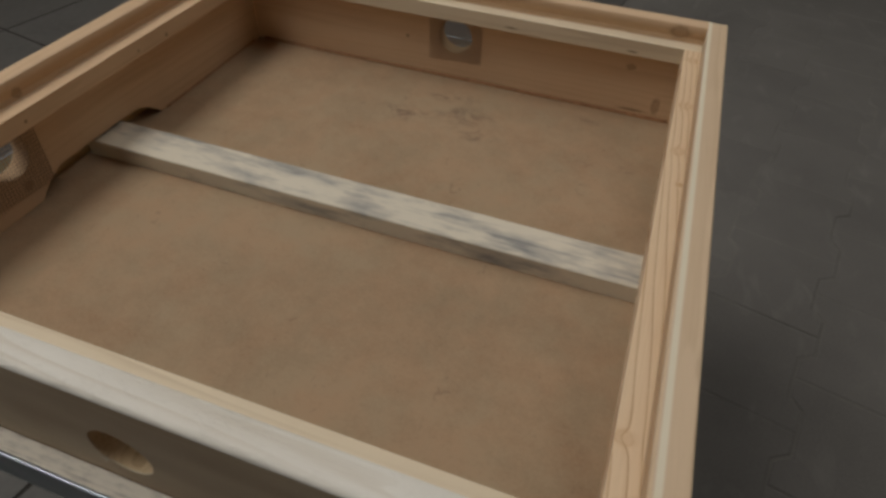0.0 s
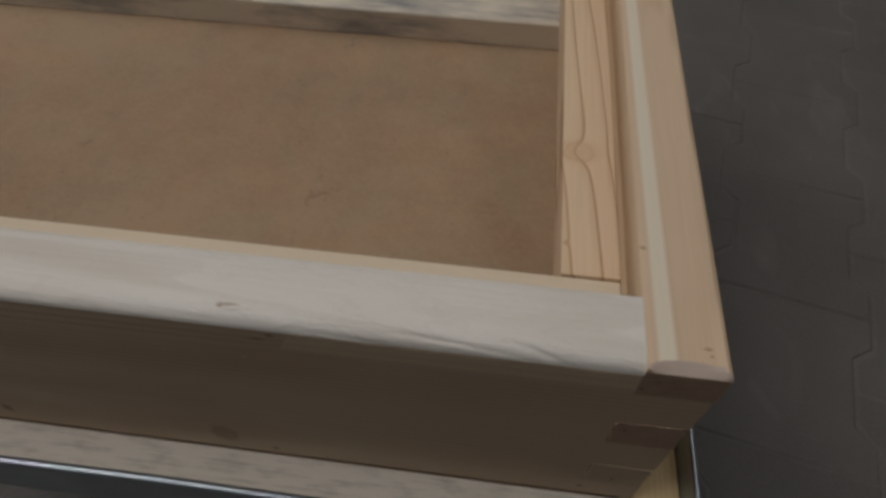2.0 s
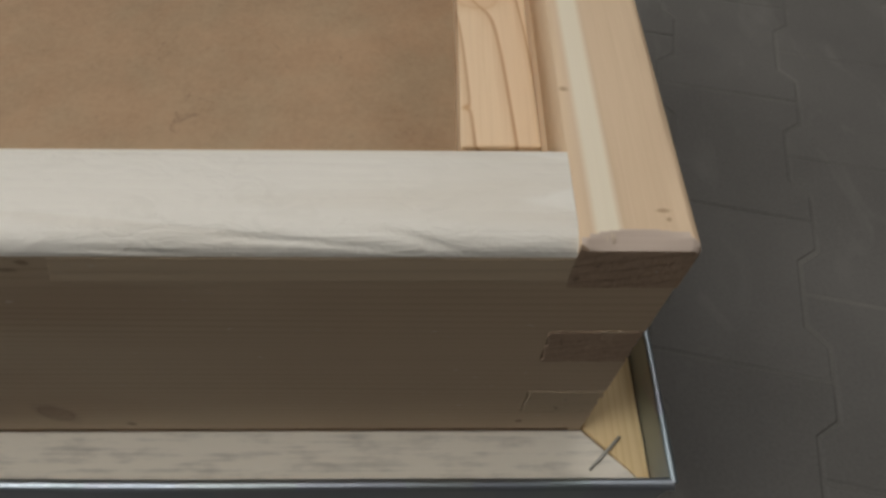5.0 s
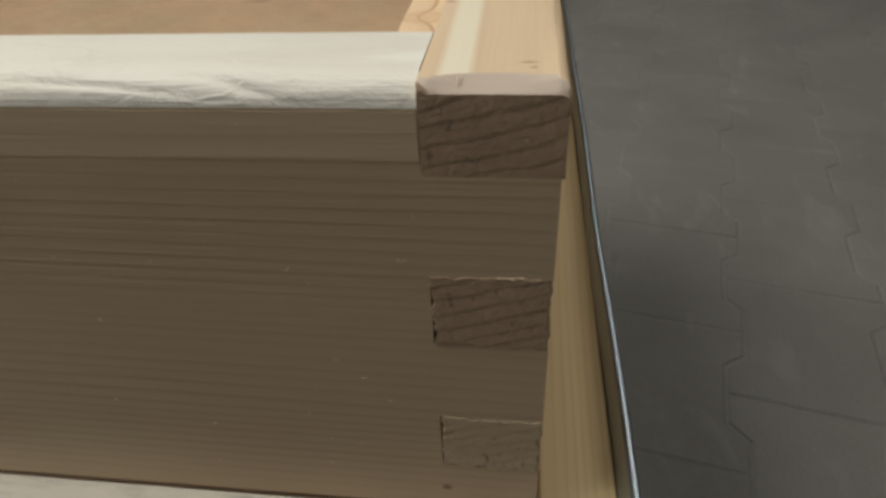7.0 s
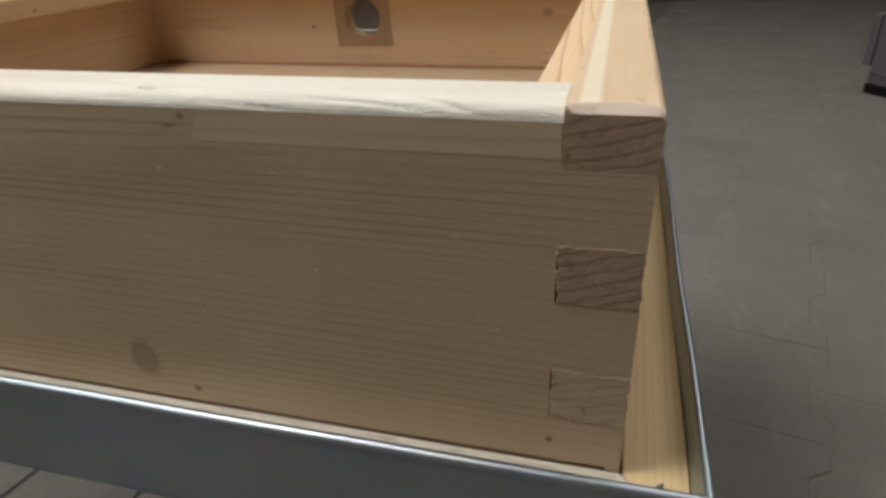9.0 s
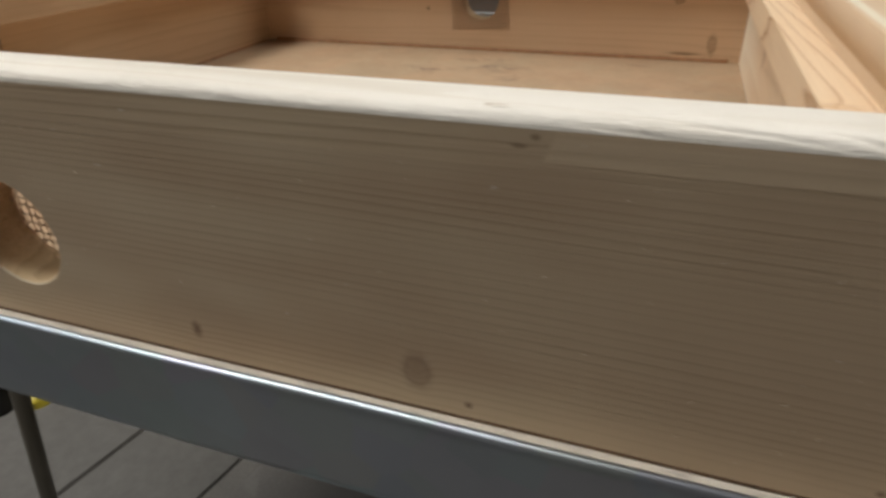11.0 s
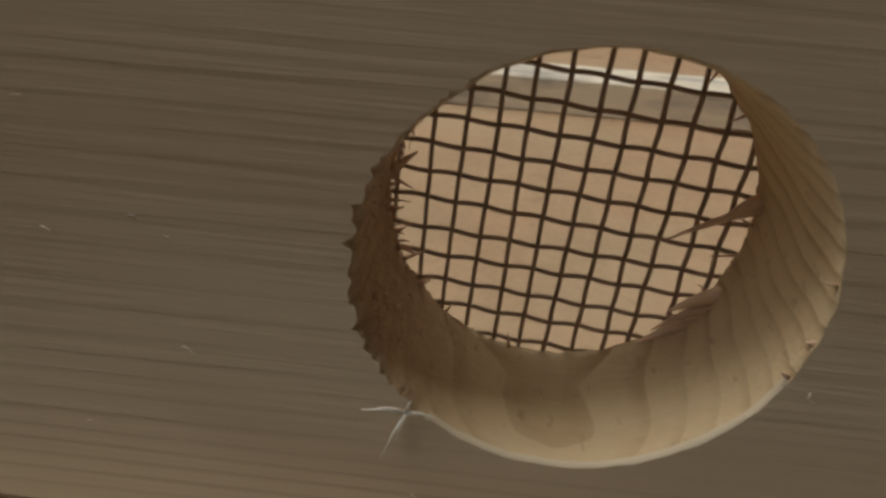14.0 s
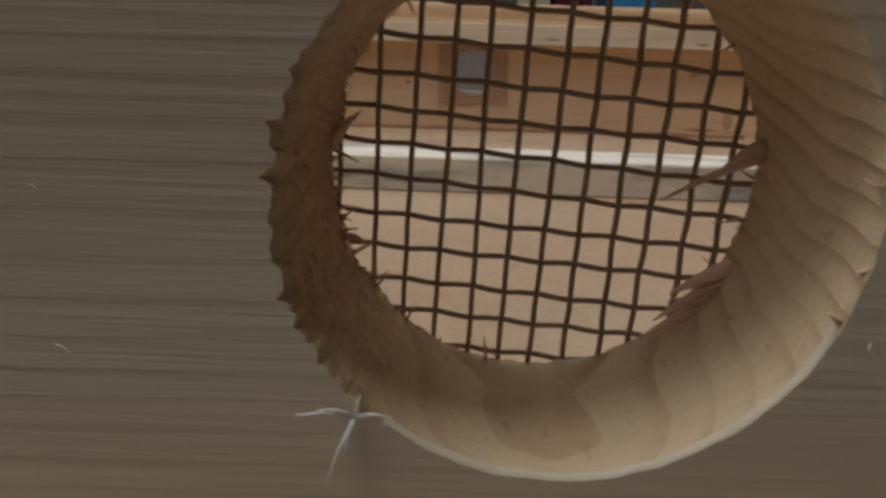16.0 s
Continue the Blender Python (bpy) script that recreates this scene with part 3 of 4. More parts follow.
strip = top_strip(bmesh.new(), 1, 0.0, D, -T, 0.0, F1, H, 0.0013, 0.0001, 8.0, end_round=0.0030)
part("board_top", strip, [pine_side, pine_side, pine_end, pine_bevel], side_board, "planed top edge with a pale sapwood stripe")


rnd = random.Random(31)
fringe = bmesh.new()
for k in range(9):
    c = Vector((-T + 0.0014 + 0.0044 * k / 9 + rnd.uniform(-0.0002, 0.0002), 0.0024 - 0.0010 * (k / 9), H - 0.0007))
    tip = c + Vector((rnd.uniform(-0.0004, 0.0004), -rnd.uniform(0.0003, 0.0011), -rnd.uniform(0.0001, 0.0005)))
    tube(fringe, [c + Vector((0, 0.0012, 0.00055)), c + Vector((0, 0, 0.0004)), tip], rnd.uniform(0.00007, 0.00013), 5, 0.00003)
part("torn_fringe", fringe, pine_rim, side_board, "pale torn fibres on the end of the board's edge")


def ragged(x0, z0, x1, z1, y0, y1, amp, seed):
    """A block whose outline is chipped and uneven."""
    out = []
    for (ax, az), (bx, bz) in (((x0, z0), (x1, z0)), ((x1, z0), (x1, z1)), ((x1, z1), (x0, z1)), ((x0, z1), (x0, z0))):
        for k in range(16):
            t = k / 16
            e = amp * (noise.noise((t * 9 + ax * 300, az * 300, seed)) + 0.6 * noise.noise((t * 31, ax * 90 + az * 300, seed)))
            x, z = ax + (bx - ax) * t, az + (bz - az) * t
            out.append((x + (e if ax == bx else 0.0), z + (e if az == bz else 0.0)))
    bm = bmesh.new()
    sweep(bm, [[(x, y1, z) for x, z in out], [(x, y0 + 0.0001, z) for x, z in out], [(x * 0.98 + 0.02 * (x0 + x1) / 2, y0, z * 0.98 + 0.02 * (z0 + z1) / 2) for x, z in out]], smooth=False)
    return bm


for a, b in ((F3, F2), (F5, F4)):
    part("finger", ragged(-T + 0.0003, a, -0.0006, b, -0.0002, T, 0.0008, a * 50), pine_end if a > 0.03 else pine_end_pale, side_board, "end-grain finger with chipped edges")
# Pale bead shaped and coloured as a small glint on the finger joint.
for x0, x1, z, r in ((-0.0085, -0.0040, F2 + 0.0003, 0.00010),):
    bm = bmesh.new()
    tube(bm, [(x0 + (x1 - x0) * k / 8, -0.0002, z + 0.0003 * noise.noise((k * 0.9, z * 200, 1))) for k in range(9)], r, 6)
    part("glue_bead", bm, pine_rim, side_board, "pale glue bead standing in for a small white glint")

# left board with a low arch for the bar
left = bmesh.new()
AY0, AY1, AH = 0.192, 0.356, 0.0205
ZA = 0.0045
pierced(left, 1, -W + T, -W, T, AY1, ZA, F1, 0.181, 0.0345, RH)
box(left, -W, AY1, ZF, -W + T, D - T, F1)
box(left, -W, T, ZF, -W + T, AY0, ZA)
prof = []
for i in range(25):
    s = i / 24
    prof.append((AY0 + (AY1 - AY0) * s, ZF + AH * min(1.0, math.sin(math.pi * s) * 1.9) ** 0.8))
rings = [[(-W, y, z), (-W + T, y, z), (-W + T, y, ZA), (-W, y, ZA)] for y, z in prof]
sweep(left, rings, smooth=False)
for a, b in ((F1, H - 0.002), (F3, F2), (F5, F4)):
    box(left, -W, 0.0, a, -W + T, T, b)
    box(left, -W, D - T, a, -W + T, D, b)
left_board = part("left_board", left, [pine_left, pine_bore], roof, "pine side board with a low arch cut out")
strip = top_strip(bmesh.new(), 1, 0.0, D, -W + T, -W, F1, H, 0.002, 0.0002, 11.0)
part("board_top", strip, [pine_left, pine_left, pine_end], left_board)

# inner ledge of four battens
for name, a, m in (("ledge_front", (-W + T, T, -T, T + WL), pine_ledge_x), ("ledge_back", (-W + T, D - T - WL, -T - 0.0004, D - T), pine_ledge_x),
                   ("ledge_right", (-T - WL, T + WL + 0.0003, -T, D - T - WL - 0.0003), pine_ledge), ("ledge_left", (-W + T, T + WL, -W + T + WL, D - T - WL), pine_left)):
    bm = bmesh.new()
    zt = ZL - (0.0008 if name in ("ledge_front",) else 0)
    box(bm, a[0], a[1], ZL - HL, a[2], a[3], zt, bevel=0.0006)
    part("ledge", bm, m, roof, "planed pine ledge batten")

# fibreboard panel and the outer battens, mitred at the corners
bm = bmesh.new()
box(bm, -W + 0.0008, T - 0.004, ZF - 0.003, -T + 0.004, D - T + 0.004, ZF - 0.0001)
part("panel", bm, mdf, roof, "brown fibreboard panel")
# Brown lines cover glue plus gap shade; the thin dark one paints a gap.
seam_dark = plain("dark_gap_line", (0.15, 0.085, 0.045), 0.8, 0.0, 0.3, 120.0)
seam_mat = plain("glue_and_gap_shade", (0.40, 0.21, 0.105), 0.8, 0.0, 0.3, 120.0)
for pts, r in ([[(-W + T + 0.01 + (W - 2 * T - 0.02) * k / 40, D - T, ZF + 0.0006 * noise.noise((k * 0.7, 1, 2))) for k in range(41)], 0.0033],
               [[(-W + T, 0.365 + 0.175 * k / 20, ZF + 0.0004 * noise.noise((k * 0.7, 4, 2))) for k in range(21)], 0.0018],
               [[(-W + 0.004 + (W - 0.008) * k / 60, 0.0001, 0.0002 + 0.0002 * noise.noise((k * 0.8, 7, 2))) for k in range(61)], 0.00045]):
    part("seam_line", tube(bmesh.new(), pts, r, 6), seam_mat if r > 0.001 else seam_dark, roof, "dark brown line for the glue and shaded gap in the joint")
bo = RIM - 0.0003
for k, m in ((0, pine_batten), (1, pine_batten_y), (2, pine_batten), (3, pine_batten_y)):
    q = [((-W, 0), (0, 0), (bo, -bo), (-W - bo, -bo)), ((0, 0), (0, D), (bo, D + bo), (bo, -bo)),
         ((0, D), (-W, D), (-W - bo, D + bo), (bo, D + bo)), ((-W, D), (-W, 0), (-W - bo, -bo), (-W - bo, D + bo))][k]
    bm = bmesh.new()
    mid = [sum(c[j] for c in q) / 4 for j in (0, 1)]
    sh = [(c[0] + 0.0003 * (1 if mid[0] > c[0] else -1), c[1] + 0.0003 * (1 if mid[1] > c[1] else -1)) for c in q]
    zt = -0.0004 if k % 2 else 0.0
    sweep(bm, [[(x, y, ZP + 0.001) for x, y in sh], [(x, y, zt - 0.0006) for x, y in sh],
               [(x + 0.0004 * (1 if mid[0] > x else -1), y + 0.0004 * (1 if mid[1] > y else -1), zt) for x, y in sh]], smooth=False)
    part("batten", bm, m, roof, "greyish pine batten" if k % 2 == 0 else "yellow straight-grained pine batten")

# metal tray: floor sheet and four upstands with a rounded hem
bm = bmesh.new()
box(bm, -W - RIM, -RIM, ZP, RIM, D + RIM, ZP + 0.0008)
tray = part("tray", bm, metal, roof, "galvanised sheet metal tray")
o = RIM
for (ax, ay), (bx, by), (nx, ny) in (((-W - o, -o), (o, -o), (0, -1)), ((o, -o), (o, D + o), (1, 0)), ((o, D + o), (-W - o, D + o), (0, 1)), ((-W - o, D + o), (-W - o, -o), (-1, 0))):
    bm = bmesh.new()
    hem = 0.0010 if nx else 0.0015
    prof = [(0.0, ZP), (0.0004, ZP + 0.002), (0.0006, ZP + 0.004), (0.0006, ZP + 0.006), (0.0006, ZR - 0.0055), (0.0006, ZR - 0.0036)]
    for q in range(9):
        al = -math.pi * 0.15 + math.pi * 1.2 * q / 8
        prof.append((0.0002 + hem * math.cos(al), ZR - hem + hem * math.sin(al)))
    prof += [(-0.0006, ZR - 0.0036), (-0.0006, ZR - 0.0055), (-0.0006, 0.0), (-0.0006, ZP + 0.004), (-0.0006, ZP + 0.0015)]
    rings = []
    for i in range(41):
        s = i / 40
        e = 0.0006 * noise.noise((s * 9, nx * 3.0 + ny, 5)) * min(1.0, 8 * min(s, 1 - s))
        rings.append([(ax + (bx - ax) * s + nx * (p + e), ay + (by - ay) * s + ny * (p + e), z) for p, z in prof])
    sweep(bm, rings)
    part("upstand", bm, metal, tray, "galvanised rim with a bright rounded hem")

# a staple across the mitre
bm = bmesh.new()
tube(bm, [(0.0008, -0.0107, -0.002), (0.0008, -0.0107, 0.0006), (0.0052, -0.0066, 0.0009), (0.0096, -0.0024, 0.0006), (0.0096, -0.0024, -0.002)], 0.0004)
part("staple", bm, staple_metal, roof, "bright wire staple")

# weathered bar lying across the panel
bm = bmesh.new()
rings = []
for i in range(31):
    x = -W + 0.006 + (W - T - 0.010) * i / 30
    y0, y1, zt = 0.2658 + 0.0006 * noise.noise((x * 20, 1, 1)), 0.3046 + 0.0006 * noise.noise((x * 20, 5, 1)), ZF + 0.0173
    r = 0.0012
    rings.append([(x, y0, ZF + 0.0005), (x, y0, zt - r), (x, y0 + 0.3 * r, zt - 0.3 * r), (x, y0 + r, zt), (x, y1 - r, zt), (x, y1 - 0.3 * r, zt - 0.3 * r), (x, y1, zt - r), (x, y1, ZF + 0.0005)])
sweep(bm, rings, smooth=False)
part("cross_bar", bm, pine_bar, roof, "weathered greyish wooden bar across the panel")


# wire mesh patches over the vent holes
def wire(length, pitch, amp, phase, sway, seed, r=0.00029):
    """One woven wire along x, waving through the cloth along y and kinked sideways along z, centred."""
    bm = bmesh.new()
    n = int(length / pitch) * 4
    pts = []
    for i in range(n + 1):
        kink = 2 / math.pi * math.asin(math.sin(math.pi * (i / 4 + phase)))
        drift = 0.00014 * noise.noise((i * 0.045, seed, 2.0))
        pts.append((-length / 2 + length * i / n, amp * math.cos(math.pi * (i / 4 + phase)), sway * kink + drift))
    tube(bm, pts, r, 6)
    me = bpy.data.meshes.new("wire")
    bm.to_mesh(me)
    bm.free()
    me.materials.append(wire_metal)
    return me


def screen(at, turn, label, seed):
    """A square of woven wire cloth: at its centre, turned about z."""
    sc = thing("mesh_screen", at, label, "wire mesh", "mesh screens over vent holes")
    sc.rotation_euler = (0, 0, radians(turn))
    pitch, n = 0.00334, 19
    size = pitch * n
    kinds = [[[wire(size, pitch, 0.00022, k, sway, seed + 1.7 * v + 9 * k) for v in range(3)] for k in (0, 1)] for sway in (0.00011, 0.00003)]
    rnd = random.Random(seed)
    for k in range(n):
        off = (k - (n - 1) / 2) * pitch
        for way in (0, 1):
            w = new("wire", kinds[way][(k + way) % 2][k % 3])
            w.parent = sc
            j = rnd.uniform(-0.00016, 0.00016)
            if way == 0:
                w.matrix_basis = pose(0, 0.0, off + j, 0, rnd.uniform(-0.6, 0.6) + 4.7, 0)
            else:
                w.matrix_basis = pose(off + j, 0.0, 0, 0, 90 + rnd.uniform(-0.7, 0.7) + 2.3, 0)
    return sc


screen((-0.2789, T + 0.0007, 0.0360), 0, "dark woven wire mesh over a round vent hole", 4)
screen((-0.2791, D - T - 0.0007, 0.0342), 180, "dark woven wire mesh on the back board", 5)
screen((-W + T + 0.0007, 0.181, 0.0265), 90, "dark woven wire mesh beside the low arch", 6)

# torn fibres at the hole
fibres = thing("wood_fibres", (XH, 0.0, ZH - RH), "torn pale wood fibres clinging to the hole's edge", "splinters", kind="stuff")
rnd = random.Random(12)
bm = bmesh.new()
for k in range(30):
    al = rnd.choice((rnd.uniform(-0.75, 0.35), rnd.uniform(2.6, 3.9), rnd.uniform(0, 6.28)))
    y = T - 0.0005 if math.cos(al) < -0.3 else rnd.choice((0.0003, T - 0.0005, T - 0.0005))
    c = Vector((XH + RH * math.cos(al), y, ZH + RH * math.sin(al)))
    ln = rnd.uniform(0.0006, 0.0024) * (1.5 if y > 0.01 else 0.7)
    inw = Vector((-math.cos(al + rnd.uniform(-0.5, 0.5)), rnd.uniform(-0.5, 0.1), -math.sin(al + rnd.uniform(-0.5, 0.5)))).normalized()
    tube(bm, [c - inw * 0.0003, c + inw * ln * 0.5, c + inw * ln + Vector((0, 0, rnd.uniform(-0.0004, 0.0004)))], rnd.uniform(0.00015, 0.00035), 4, 0.00004)
for x0, z0, x1, z1, r in ((-0.2596, 0.0377, -0.2693, 0.0333, 0.0007), (-0.2600, 0.0384, -0.2640, 0.0366, 0.0010), (-0.2612, 0.0266, -0.2672, 0.0243, 0.0012),
                          (-0.2618, 0.0255, -0.2684, 0.0215, 0.0009), (-0.2640, 0.0222, -0.2696, 0.0195, 0.0008), (-0.2996, 0.0372, -0.2966, 0.0405, 0.0007), (-0.2985, 0.0285, -0.2962, 0.0283, 0.0005)):
    p, q = Vector((x0, T - 0.0012, z0)), Vector((x1, T - 0.0022, z1))
    tube(bm, [p, p.lerp(q, 0.35) + Vector((0, 0, 0.0003)), p.lerp(q, 0.7) + Vector((0, 0, 0.0002)), q], r, 6, 0.00008)
for k in range(14):
    p = Vector((-0.2607 - 0.0014 * rnd.random(), T - 0.0014 - 0.0012 * rnd.random(), 0.0268 - 0.0045 * rnd.random()))
    q = p + Vector((-rnd.uniform(0.0028, 0.0055), -0.0003, -rnd.uniform(0.0008, 0.0026)))
    tube(bm, [p + Vector((0.001, 0, 0.0004)), p.lerp(q, 0.5) + Vector((0, 0, rnd.uniform(-0.0002, 0.0004))), q], rnd.uniform(0.00025, 0.0005), 5, 0.00005)
for k in range(170):
    al = rnd.uniform(2.5, 4.25)
    y = T * rnd.uniform(0.08, 1.0) ** 0.8
    c = Vector((XH + RH * math.cos(al), y, ZH + RH * math.sin(al)))
    way = Vector((-0.35 * math.cos(al) + rnd.uniform(-0.1, 0.1), rnd.uniform(-0.3, 0.9), -0.8 + rnd.uniform(-0.4, 0.4))).normalized()
    ln = rnd.uniform(0.0006, 0.0017)
    tube(bm, [c + Vector((math.cos(al), 0, math.sin(al))) * 0.0002, c + way * ln * 0.5 - Vector((math.cos(al), 0, math.sin(al))) * 0.0002, c + way * ln], rnd.uniform(0.00006, 0.00016), 4, 0.00003)
for k in range(26):
    al = 2.85 + 1.5 * k / 26 + rnd.uniform(-0.03, 0.03)
    c = Vector((XH + RH * math.cos(al), T - 0.0006, ZH + RH * math.sin(al)))
    tip = c + Vector((-math.cos(al) * rnd.uniform(0.0004, 0.0013), -0.0003, -math.sin(al) * 0.0005 + rnd.uniform(-0.0004, 0.0004)))
    tube(bm, [c + Vector((math.cos(al), 0, math.sin(al))) * 0.0003, c.lerp(tip, 0.5), tip], rnd.uniform(0.00012, 0.0003), 4, 0.00004)
part("fibre_cluster", bm, splinter_mat, fibres)
bm = bmesh.new()
for k in range(90):
    x, z = rnd.uniform(-0.36, -0.005), rnd.uniform(0.004, 0.086)
    if math.hypot(x - XH, z - ZH) < RH + 0.003:
        continue
    al, ln = rnd.gauss(0.0, 0.7), rnd.uniform(0.0004, 0.0013)
    c = Vector((x, -0.00006, z))
    bend = Vector((-math.sin(al), 0, math.cos(al))) * ln * rnd.uniform(-0.3, 0.3)
    e = Vector((math.cos(al), -0.08, math.sin(al))) * ln
    tube(bm, [c - e * 0.5, c + bend, c + e * 0.5], rnd.uniform(0.00003, 0.00007), 4, 0.00002)
part("lint", bm, fluff_mat, fibres, "tiny pale fibres caught on the board")
bm = bmesh.new()
for dx, dz in ((-0.0042, 0.0003), (-0.0022, -0.0056), (0.0028, 0.0004), (0.0006, 0.0022), (-0.0026, 0.0008), (-0.0008, -0.0030)):
    c = Vector((-0.2946, -0.0004, 0.02))
    tube(bm, [c, c + Vector((dx * 0.5, -0.0005, dz * 0.5 + 0.0004)), c + Vector((dx, -0.0006, dz))], 0.00022, 4, 0.00005)
part("fibre_tuft", bm, fluff_mat, fibres, "white tuft of wood fibre")

# ---- stool below the tray ----
stool = thing("stool", (-0.27, 0.27, FLOOR), "low stool with splayed dark metal legs under the tray", "stool")
bm = bmesh.new()
box(bm, -0.47, 0.09, ZP - 0.024, -0.08, 0.46, ZP - 0.0005, bevel=0.004)
part("seat", bm, stool_mat, stool, "dark wooden seat")
for x, y, dx, dy in ((-0.468, 0.1, -0.086, 0.0), (-0.09, 0.11, 0.05, 0.0), (-0.463, 0.44, -0.06, 0.05), (-0.09, 0.44, 0.05, 0.05)):
    bm = bmesh.new()
    tube(bm, [(x, y, ZP - 0.003), (x + dx, y + dy, FLOOR)], 0.0062, 12)
    part("leg", bm, leg_mat, stool)

# ---- shoe-like bag on the tiles ----
bag = thing("bag", (-0.95, 0.27, FLOOR), "dark brown bag with a black base lying on the tiles", "bag")


def lump(bm, cx, cy, z0, rx, ry, h, seed, seg=28, rows=10, power=0.5):
    rings = []
    for i in range(rows + 1):
        a = math.pi / 2 * i / rows
        k = max(0.04, math.cos(a) ** power)
        z = z0 + h * math.sin(a)
        ring = []
        for j in range(seg):
            b = 2 * math.pi * j / seg
            w = 1 + 0.12 * noise.noise((math.cos(b) * 1.5 + seed, math.sin(b) * 1.5, i * 0.25))
            ring.append((cx + rx * k * w * math.cos(b), cy + ry * k * w * math.sin(b), z))
        rings.append(ring)
    return sweep(bm, rings)


part("base", lump(bmesh.new(), -0.955, 0.265, FLOOR, 0.135, 0.095, 0.05, 2.0, power=0.16), black_mat, bag, "black base")
part("body", lump(bmesh.new(), -0.975, 0.29, FLOOR + 0.035, 0.125, 0.085, 0.10, 5.0), brown_mat, bag, "brown body")
part("tag", box(bmesh.new(), -0.826, 0.228, FLOOR + 0.004, -0.814, 0.232, FLOOR + 0.007, bevel=0.001), cream_mat, bag, "small white tag")
cloth = thing("cleaning_cloth", (-0.80, 0.285, FLOOR), "crumpled yellow cloth on the tiles", "cloth")
part("folds", lump(bmesh.new(), -0.800, 0.287, FLOOR, 0.024, 0.036, 0.016, 9.0), yellow_mat, cloth)

# ---- perforated crate on the pavers ----
CX, CY, CT = 0.975, 2.17, -60.0
crate = thing("crate", (CX, CY, FLOOR), "purplish grey plastic crate with round holes standing on the pavers", "crate")
cm = Matrix.Translation((CX, CY, FLOOR)) @ Matrix.Rotation(radians(CT), 4, "Z")


def placed(bm, m):
    bmesh.ops.transform(bm, matrix=m, verts=bm.verts)
    return bm


for nm, a in (("wall", (-0.165, -0.12, 0.03, 0.165, -0.105, 0.24)), ("wall", (-0.165, 0.105, 0.03, 0.165, 0.12, 0.24)), ("wall", (-0.165, -0.105, 0.03, -0.15, 0.105, 0.24)), ("wall", (0.15, -0.105, 0.03, 0.165, 0.105, 0.24))):
    part(nm, placed(box(bmesh.new(), *a, bevel=0.004), cm), grey_mat, crate)
# The crate's shadow on the pavers, built as a black slab.
part("base", placed(box(bmesh.new(), -0.167, -0.125, 0.0, 0.167, 0.125, 0.03, bevel=0.004), cm), black_mat, crate, "black slab standing in for the shadow under the crate")
# Openings are not cut: black discs paint their shaded depth.
for k in range(3):
    bm = bmesh.new()
    tube(bm, [(-0.082 + k * 0.058, -0.1225, 0.125), (-0.082 + k * 0.058, -0.1195, 0.125)], 0.014, 14)
    part("hole", placed(bm, cm), black_mat, crate, "black disc painting the shade in a round opening")
part("corner_post", placed(box(bmesh.new(), -0.195, -0.128, 0.085, -0.1655, -0.09, 0.245, bevel=0.004), cm), grey_mat, crate, "darker corner post")
for z in (0.06, 0.19):
    part("rib", placed(box(bmesh.new(), -0.163, -0.1245, z, 0.163, -0.1203, z + 0.012, bevel=0.0015), cm), grey_mat, crate)
handle = thing("red_handle", (CX - 0.089, CY - 0.167, FLOOR), "dark red plastic handle leaning on the crate", "handle")
bm = bmesh.new()
tube(bm, [(CX - 0.101, CY - 0.179, FLOOR + 0.004), (CX - 0.094, CY - 0.172, FLOOR + 0.045), (CX - 0.084, CY - 0.164, FLOOR + 0.085), (CX - 0.080, CY - 0.161, FLOOR + 0.105)], 0.0135, 10)
part("grip", bm, red_mat, handle)

# ---- workbench by the far wall with boxes on it ----
bench = thing("workbench", (0.3, 5.1, FLOOR), "plain wooden workbench by the far wall", "workbench")
part("benchtop", box(bmesh.new(), -1.2, 4.75, 0.285, 1.7, 5.5, 0.325, bevel=0.004), stool_mat, bench)
# Added pale panel so the back vent does not look onto darkness.
bench_grey = plain("vent_backing_grey", (0.42, 0.385, 0.34), 0.7)
part("front_panel", box(bmesh.new(), -1.05, 4.80, FLOOR + 0.06, 1.55, 4.82, 0.2845), bench_grey, bench, "pale grey panel added to brighten the view through the vent")
for x in (-1.1, 1.6):
    for y in (4.83, 5.42):
        part("leg", box(bmesh.new(), x - 0.035, y - 0.035, FLOOR, x + 0.035, y + 0.035, 0.2845), stool_mat, bench)
for nm, x0, x1, h, m, label in (("storage_box", 0.72, 1.08, 0.26, blue_mat, "bright blue plastic storage box on the workbench"), ("tool_box", 0.36, 0.62, 0.2, red_mat, "red tool box on the workbench"),
                                ("carton", 0.08, 0.32, 0.22, cream_mat, "cream cardboard carton on the workbench"), ("storage_box", -0.55, -0.1, 0.22, teal_mat, "teal plastic storage box on the workbench")):
    b = thing(nm, ((x0 + x1) / 2, 5.0, 0.325), label, nm.split("_")[-1])
    part("body", box(bmesh.new(), x0, 4.85, 0.3255, x1, 5.25, 0.3255 + h, bevel=0.012), m, b)
    part("lid", box(bmesh.new(), x0 - 0.01, 4.84, 0.326 + h, x1 + 0.01, 5.26, 0.346 + h, bevel=0.006), m, b)

# ---- pavers and tiles, last ----
PL, PW, PA = 0.204, 0.1662, 0.011     # pitch along the column, across it, and the side's zigzag
turn_p = radians(-12.4)


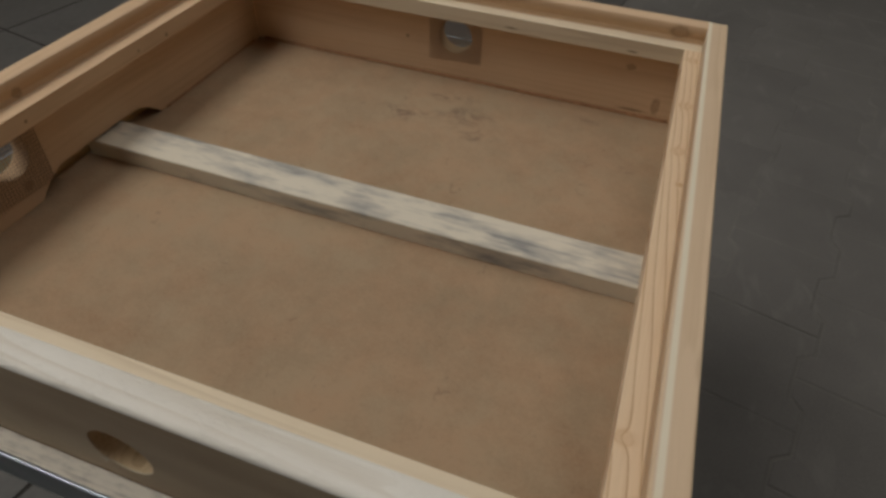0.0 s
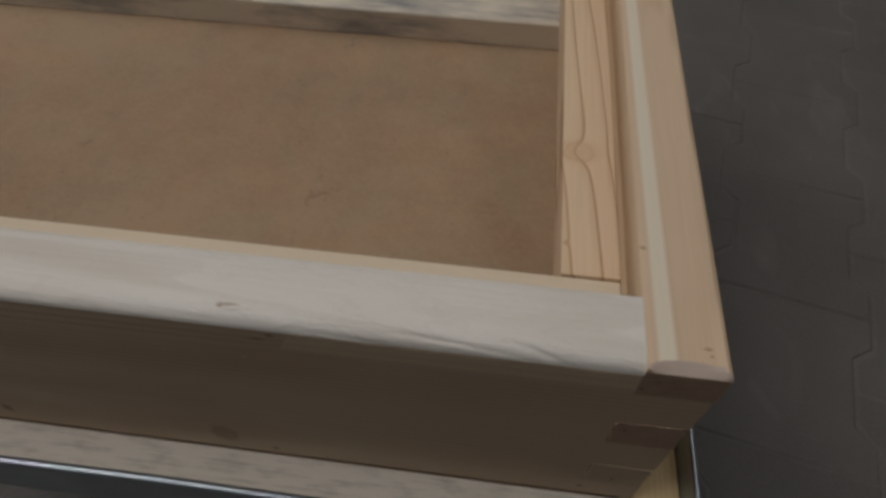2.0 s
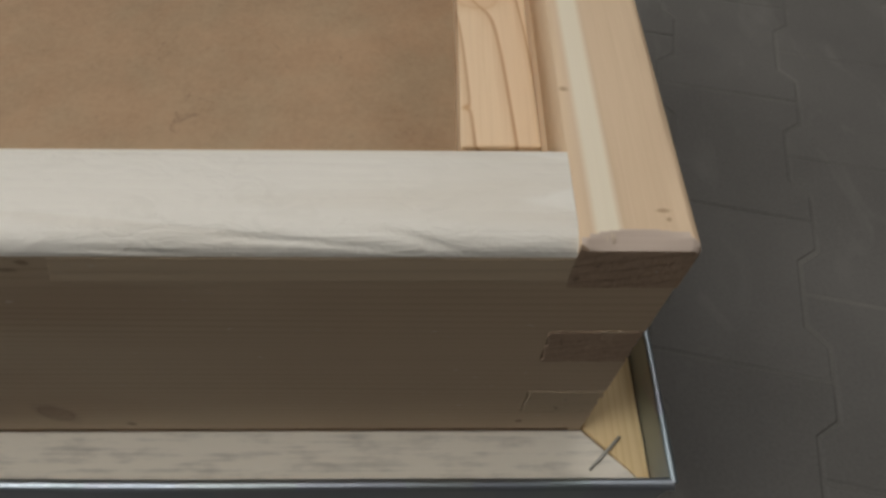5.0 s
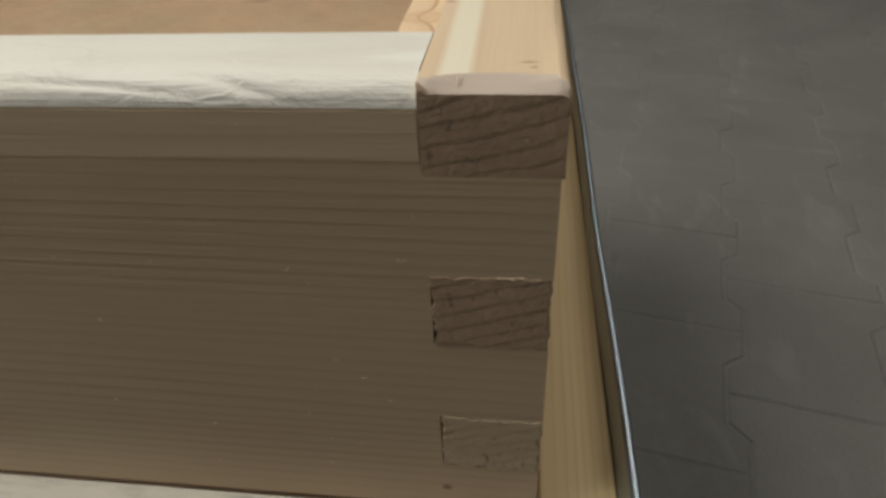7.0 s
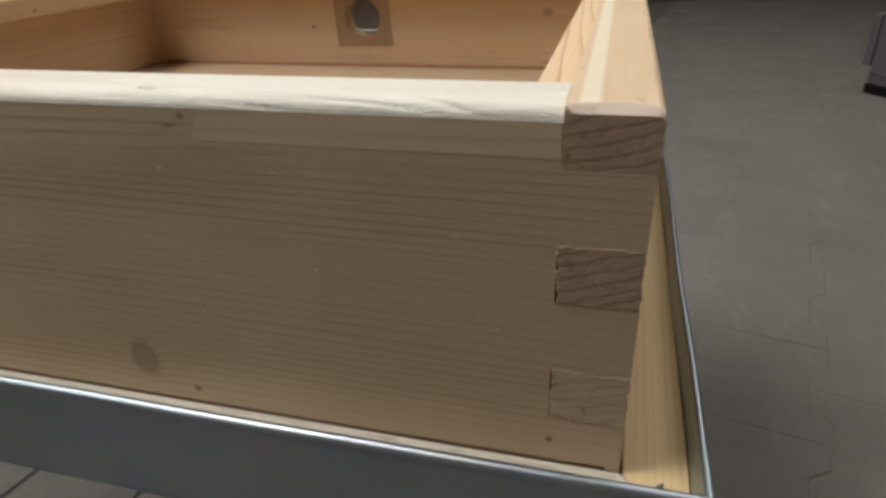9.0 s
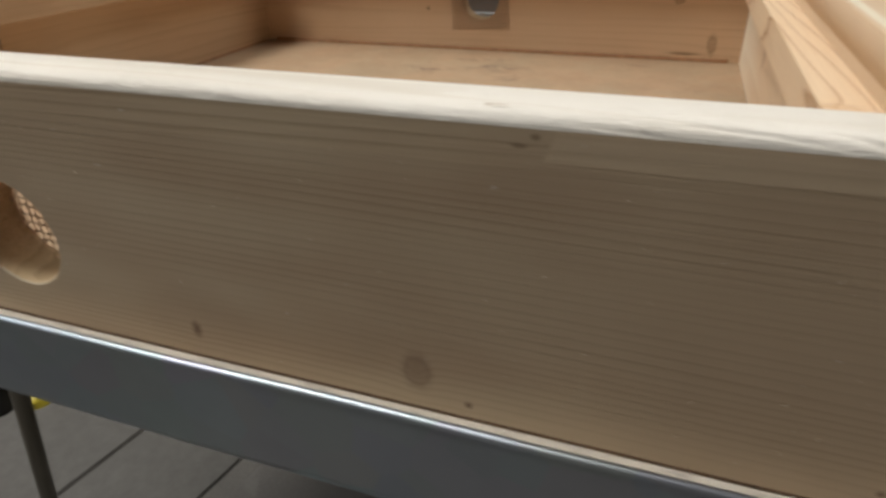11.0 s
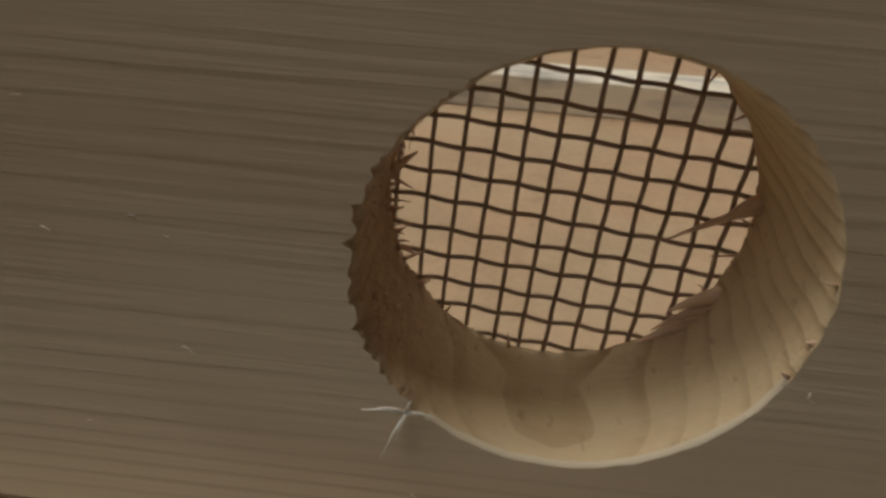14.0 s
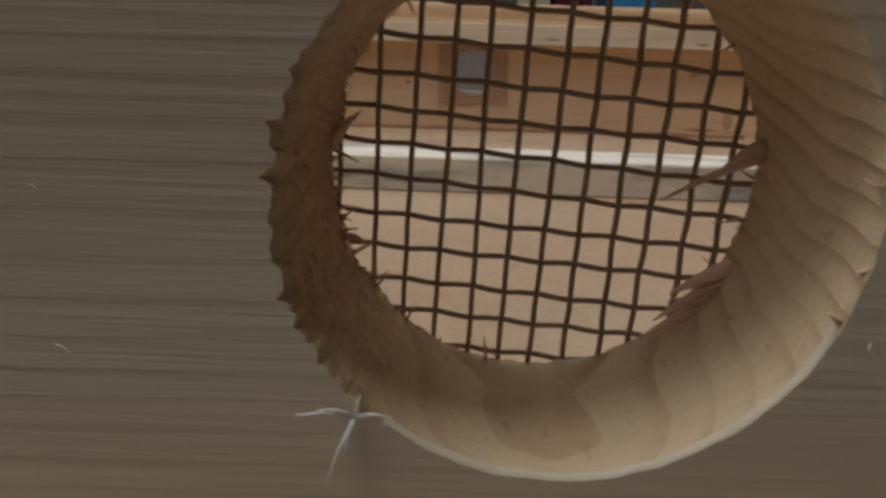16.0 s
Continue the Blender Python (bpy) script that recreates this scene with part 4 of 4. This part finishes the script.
def paver_mesh():
    bm = bmesh.new()
    half = []
    for v, a in ((-0.5, 1), (-0.31, 1), (-0.21, -1), (0.21, -1), (0.31, 1), (0.5, 1)):
        half.append((PW / 2 + a * PA, v * PL))
    out = half + [(-u, v) for u, v in reversed(half)]
    g = 0.0013

    def ring(shrink, z):
        return [(u - math.copysign(shrink, u), v - math.copysign(shrink, v) if abs(v) > 0.45 * PL else v, z) for u, v in out]
    sweep(bm, [ring(g, -0.05), ring(g, -0.0014), ring(g + 0.0028, 0.0)], smooth=False)
    bmesh.ops.recalc_face_normals(bm, faces=bm.faces)
    return bm


bm = paver_mesh()
paver_data = bpy.data.meshes.new("paver")
bm.to_mesh(paver_data)
bm.free()
paver_data.materials.append(paver_mat)
cu, su = math.cos(turn_p), math.sin(turn_p)
base_u, base_v = 0.276, 0.1955      # centre of one straight joint
rnd = random.Random(3)
spots = []
for i in range(-22, 30):
    for j in range(-26, 34):
        u, v = i * PW, (j + (0.5 if i % 2 else 0.0) + 0.5) * PL
        x, y = base_u + cu * u - su * v, base_v + su * u + cu * v
        if X0 + 0.1 < x < X1 - 0.1 and Y0 + 0.1 < y < Y1 - 0.1 and x * math.cos(radians(10.5)) - y * math.sin(radians(10.5)) > -0.525 + PW / 2 - 0.02:
            spots.append((math.hypot(x - 0.5, (y - 0.7) * 0.8), x, y))
spots.sort()
rest_v, rest_f = [], []
src_v = [v.co.copy() for v in paver_data.vertices]
src_f = [tuple(p.vertices) for p in paver_data.polygons]
for k, (d, x, y) in enumerate(spots):
    m = pose(x, y, FLOOR + rnd.uniform(-0.0007, 0.0007), rnd.uniform(-0.25, 0.25), rnd.uniform(-0.25, 0.25), math.degrees(turn_p) + rnd.uniform(-0.4, 0.4))
    if k < 290:
        ob = new("paver", paver_data)
        ob.parent = floor
        ob.matrix_basis = m
    else:
        n0 = len(rest_v)
        rest_v += [tuple(m @ c) for c in src_v]
        rest_f += [tuple(n0 + q for q in f) for f in src_f]
me = bpy.data.meshes.new("far_pavers")
me.from_pydata(rest_v, [], rest_f)
me.materials.append(paver_mat)
far = new("far_pavers", me)
far.parent = floor
tagged(far, "weathered grey concrete pavers", kind="stuff")

TS, turn_t = 0.40, radians(-10.5)
U1, U2, V1 = -0.667, -0.525, 0.306     # first long joint, edge towards the pavers, a cross joint
ct, st = math.cos(turn_t), math.sin(turn_t)
tile_kinds = {}
for wide in (TS, U2 - U1):
    bm = bmesh.new()
    box(bm, -wide / 2 + 0.003, -TS / 2 + 0.003, -0.008, wide / 2 - 0.003, TS / 2 - 0.003, 0.0, bevel=0.0012)
    bmesh.ops.recalc_face_normals(bm, faces=bm.faces)
    tile_kinds[wide] = bpy.data.meshes.new("tile")
    bm.to_mesh(tile_kinds[wide])
    bm.free()
    tile_kinds[wide].materials.append(tile_mat)
for i in range(-1, 7):
    for j in range(-9, 16):
        wide = TS if i >= 0 else U2 - U1
        u, v = U1 - (i + 0.5) * TS if i >= 0 else (U1 + U2) / 2, V1 + (j + 0.5) * TS
        x, y = ct * u - st * v, st * u + ct * v
        if X0 + 0.09 < x and Y0 + 0.09 < y < Y1 - 0.09:
            ob = new("tile", tile_kinds[wide])
            ob.parent = floor
            ob.matrix_basis = pose(x, y, FLOOR + rnd.uniform(0.0, 0.0006), 0, 0, math.degrees(turn_t))
bm = bmesh.new()
ys, yn = Y0 - 0.1, Y1 + 0.1
corners = [(X0 - 0.1, ys), (ct * U2 - st * (ys - st * U2) / ct, ys), (ct * U2 - st * (yn - st * U2) / ct, yn), (X0 - 0.1, yn)]
sweep(bm, [[(x, y, z) for x, y in corners] for z in (FLOOR - 0.004, FLOOR - 0.0008)], smooth=False)
part("grout", bm, grout_mat, floor, "dark grout between the tiles")
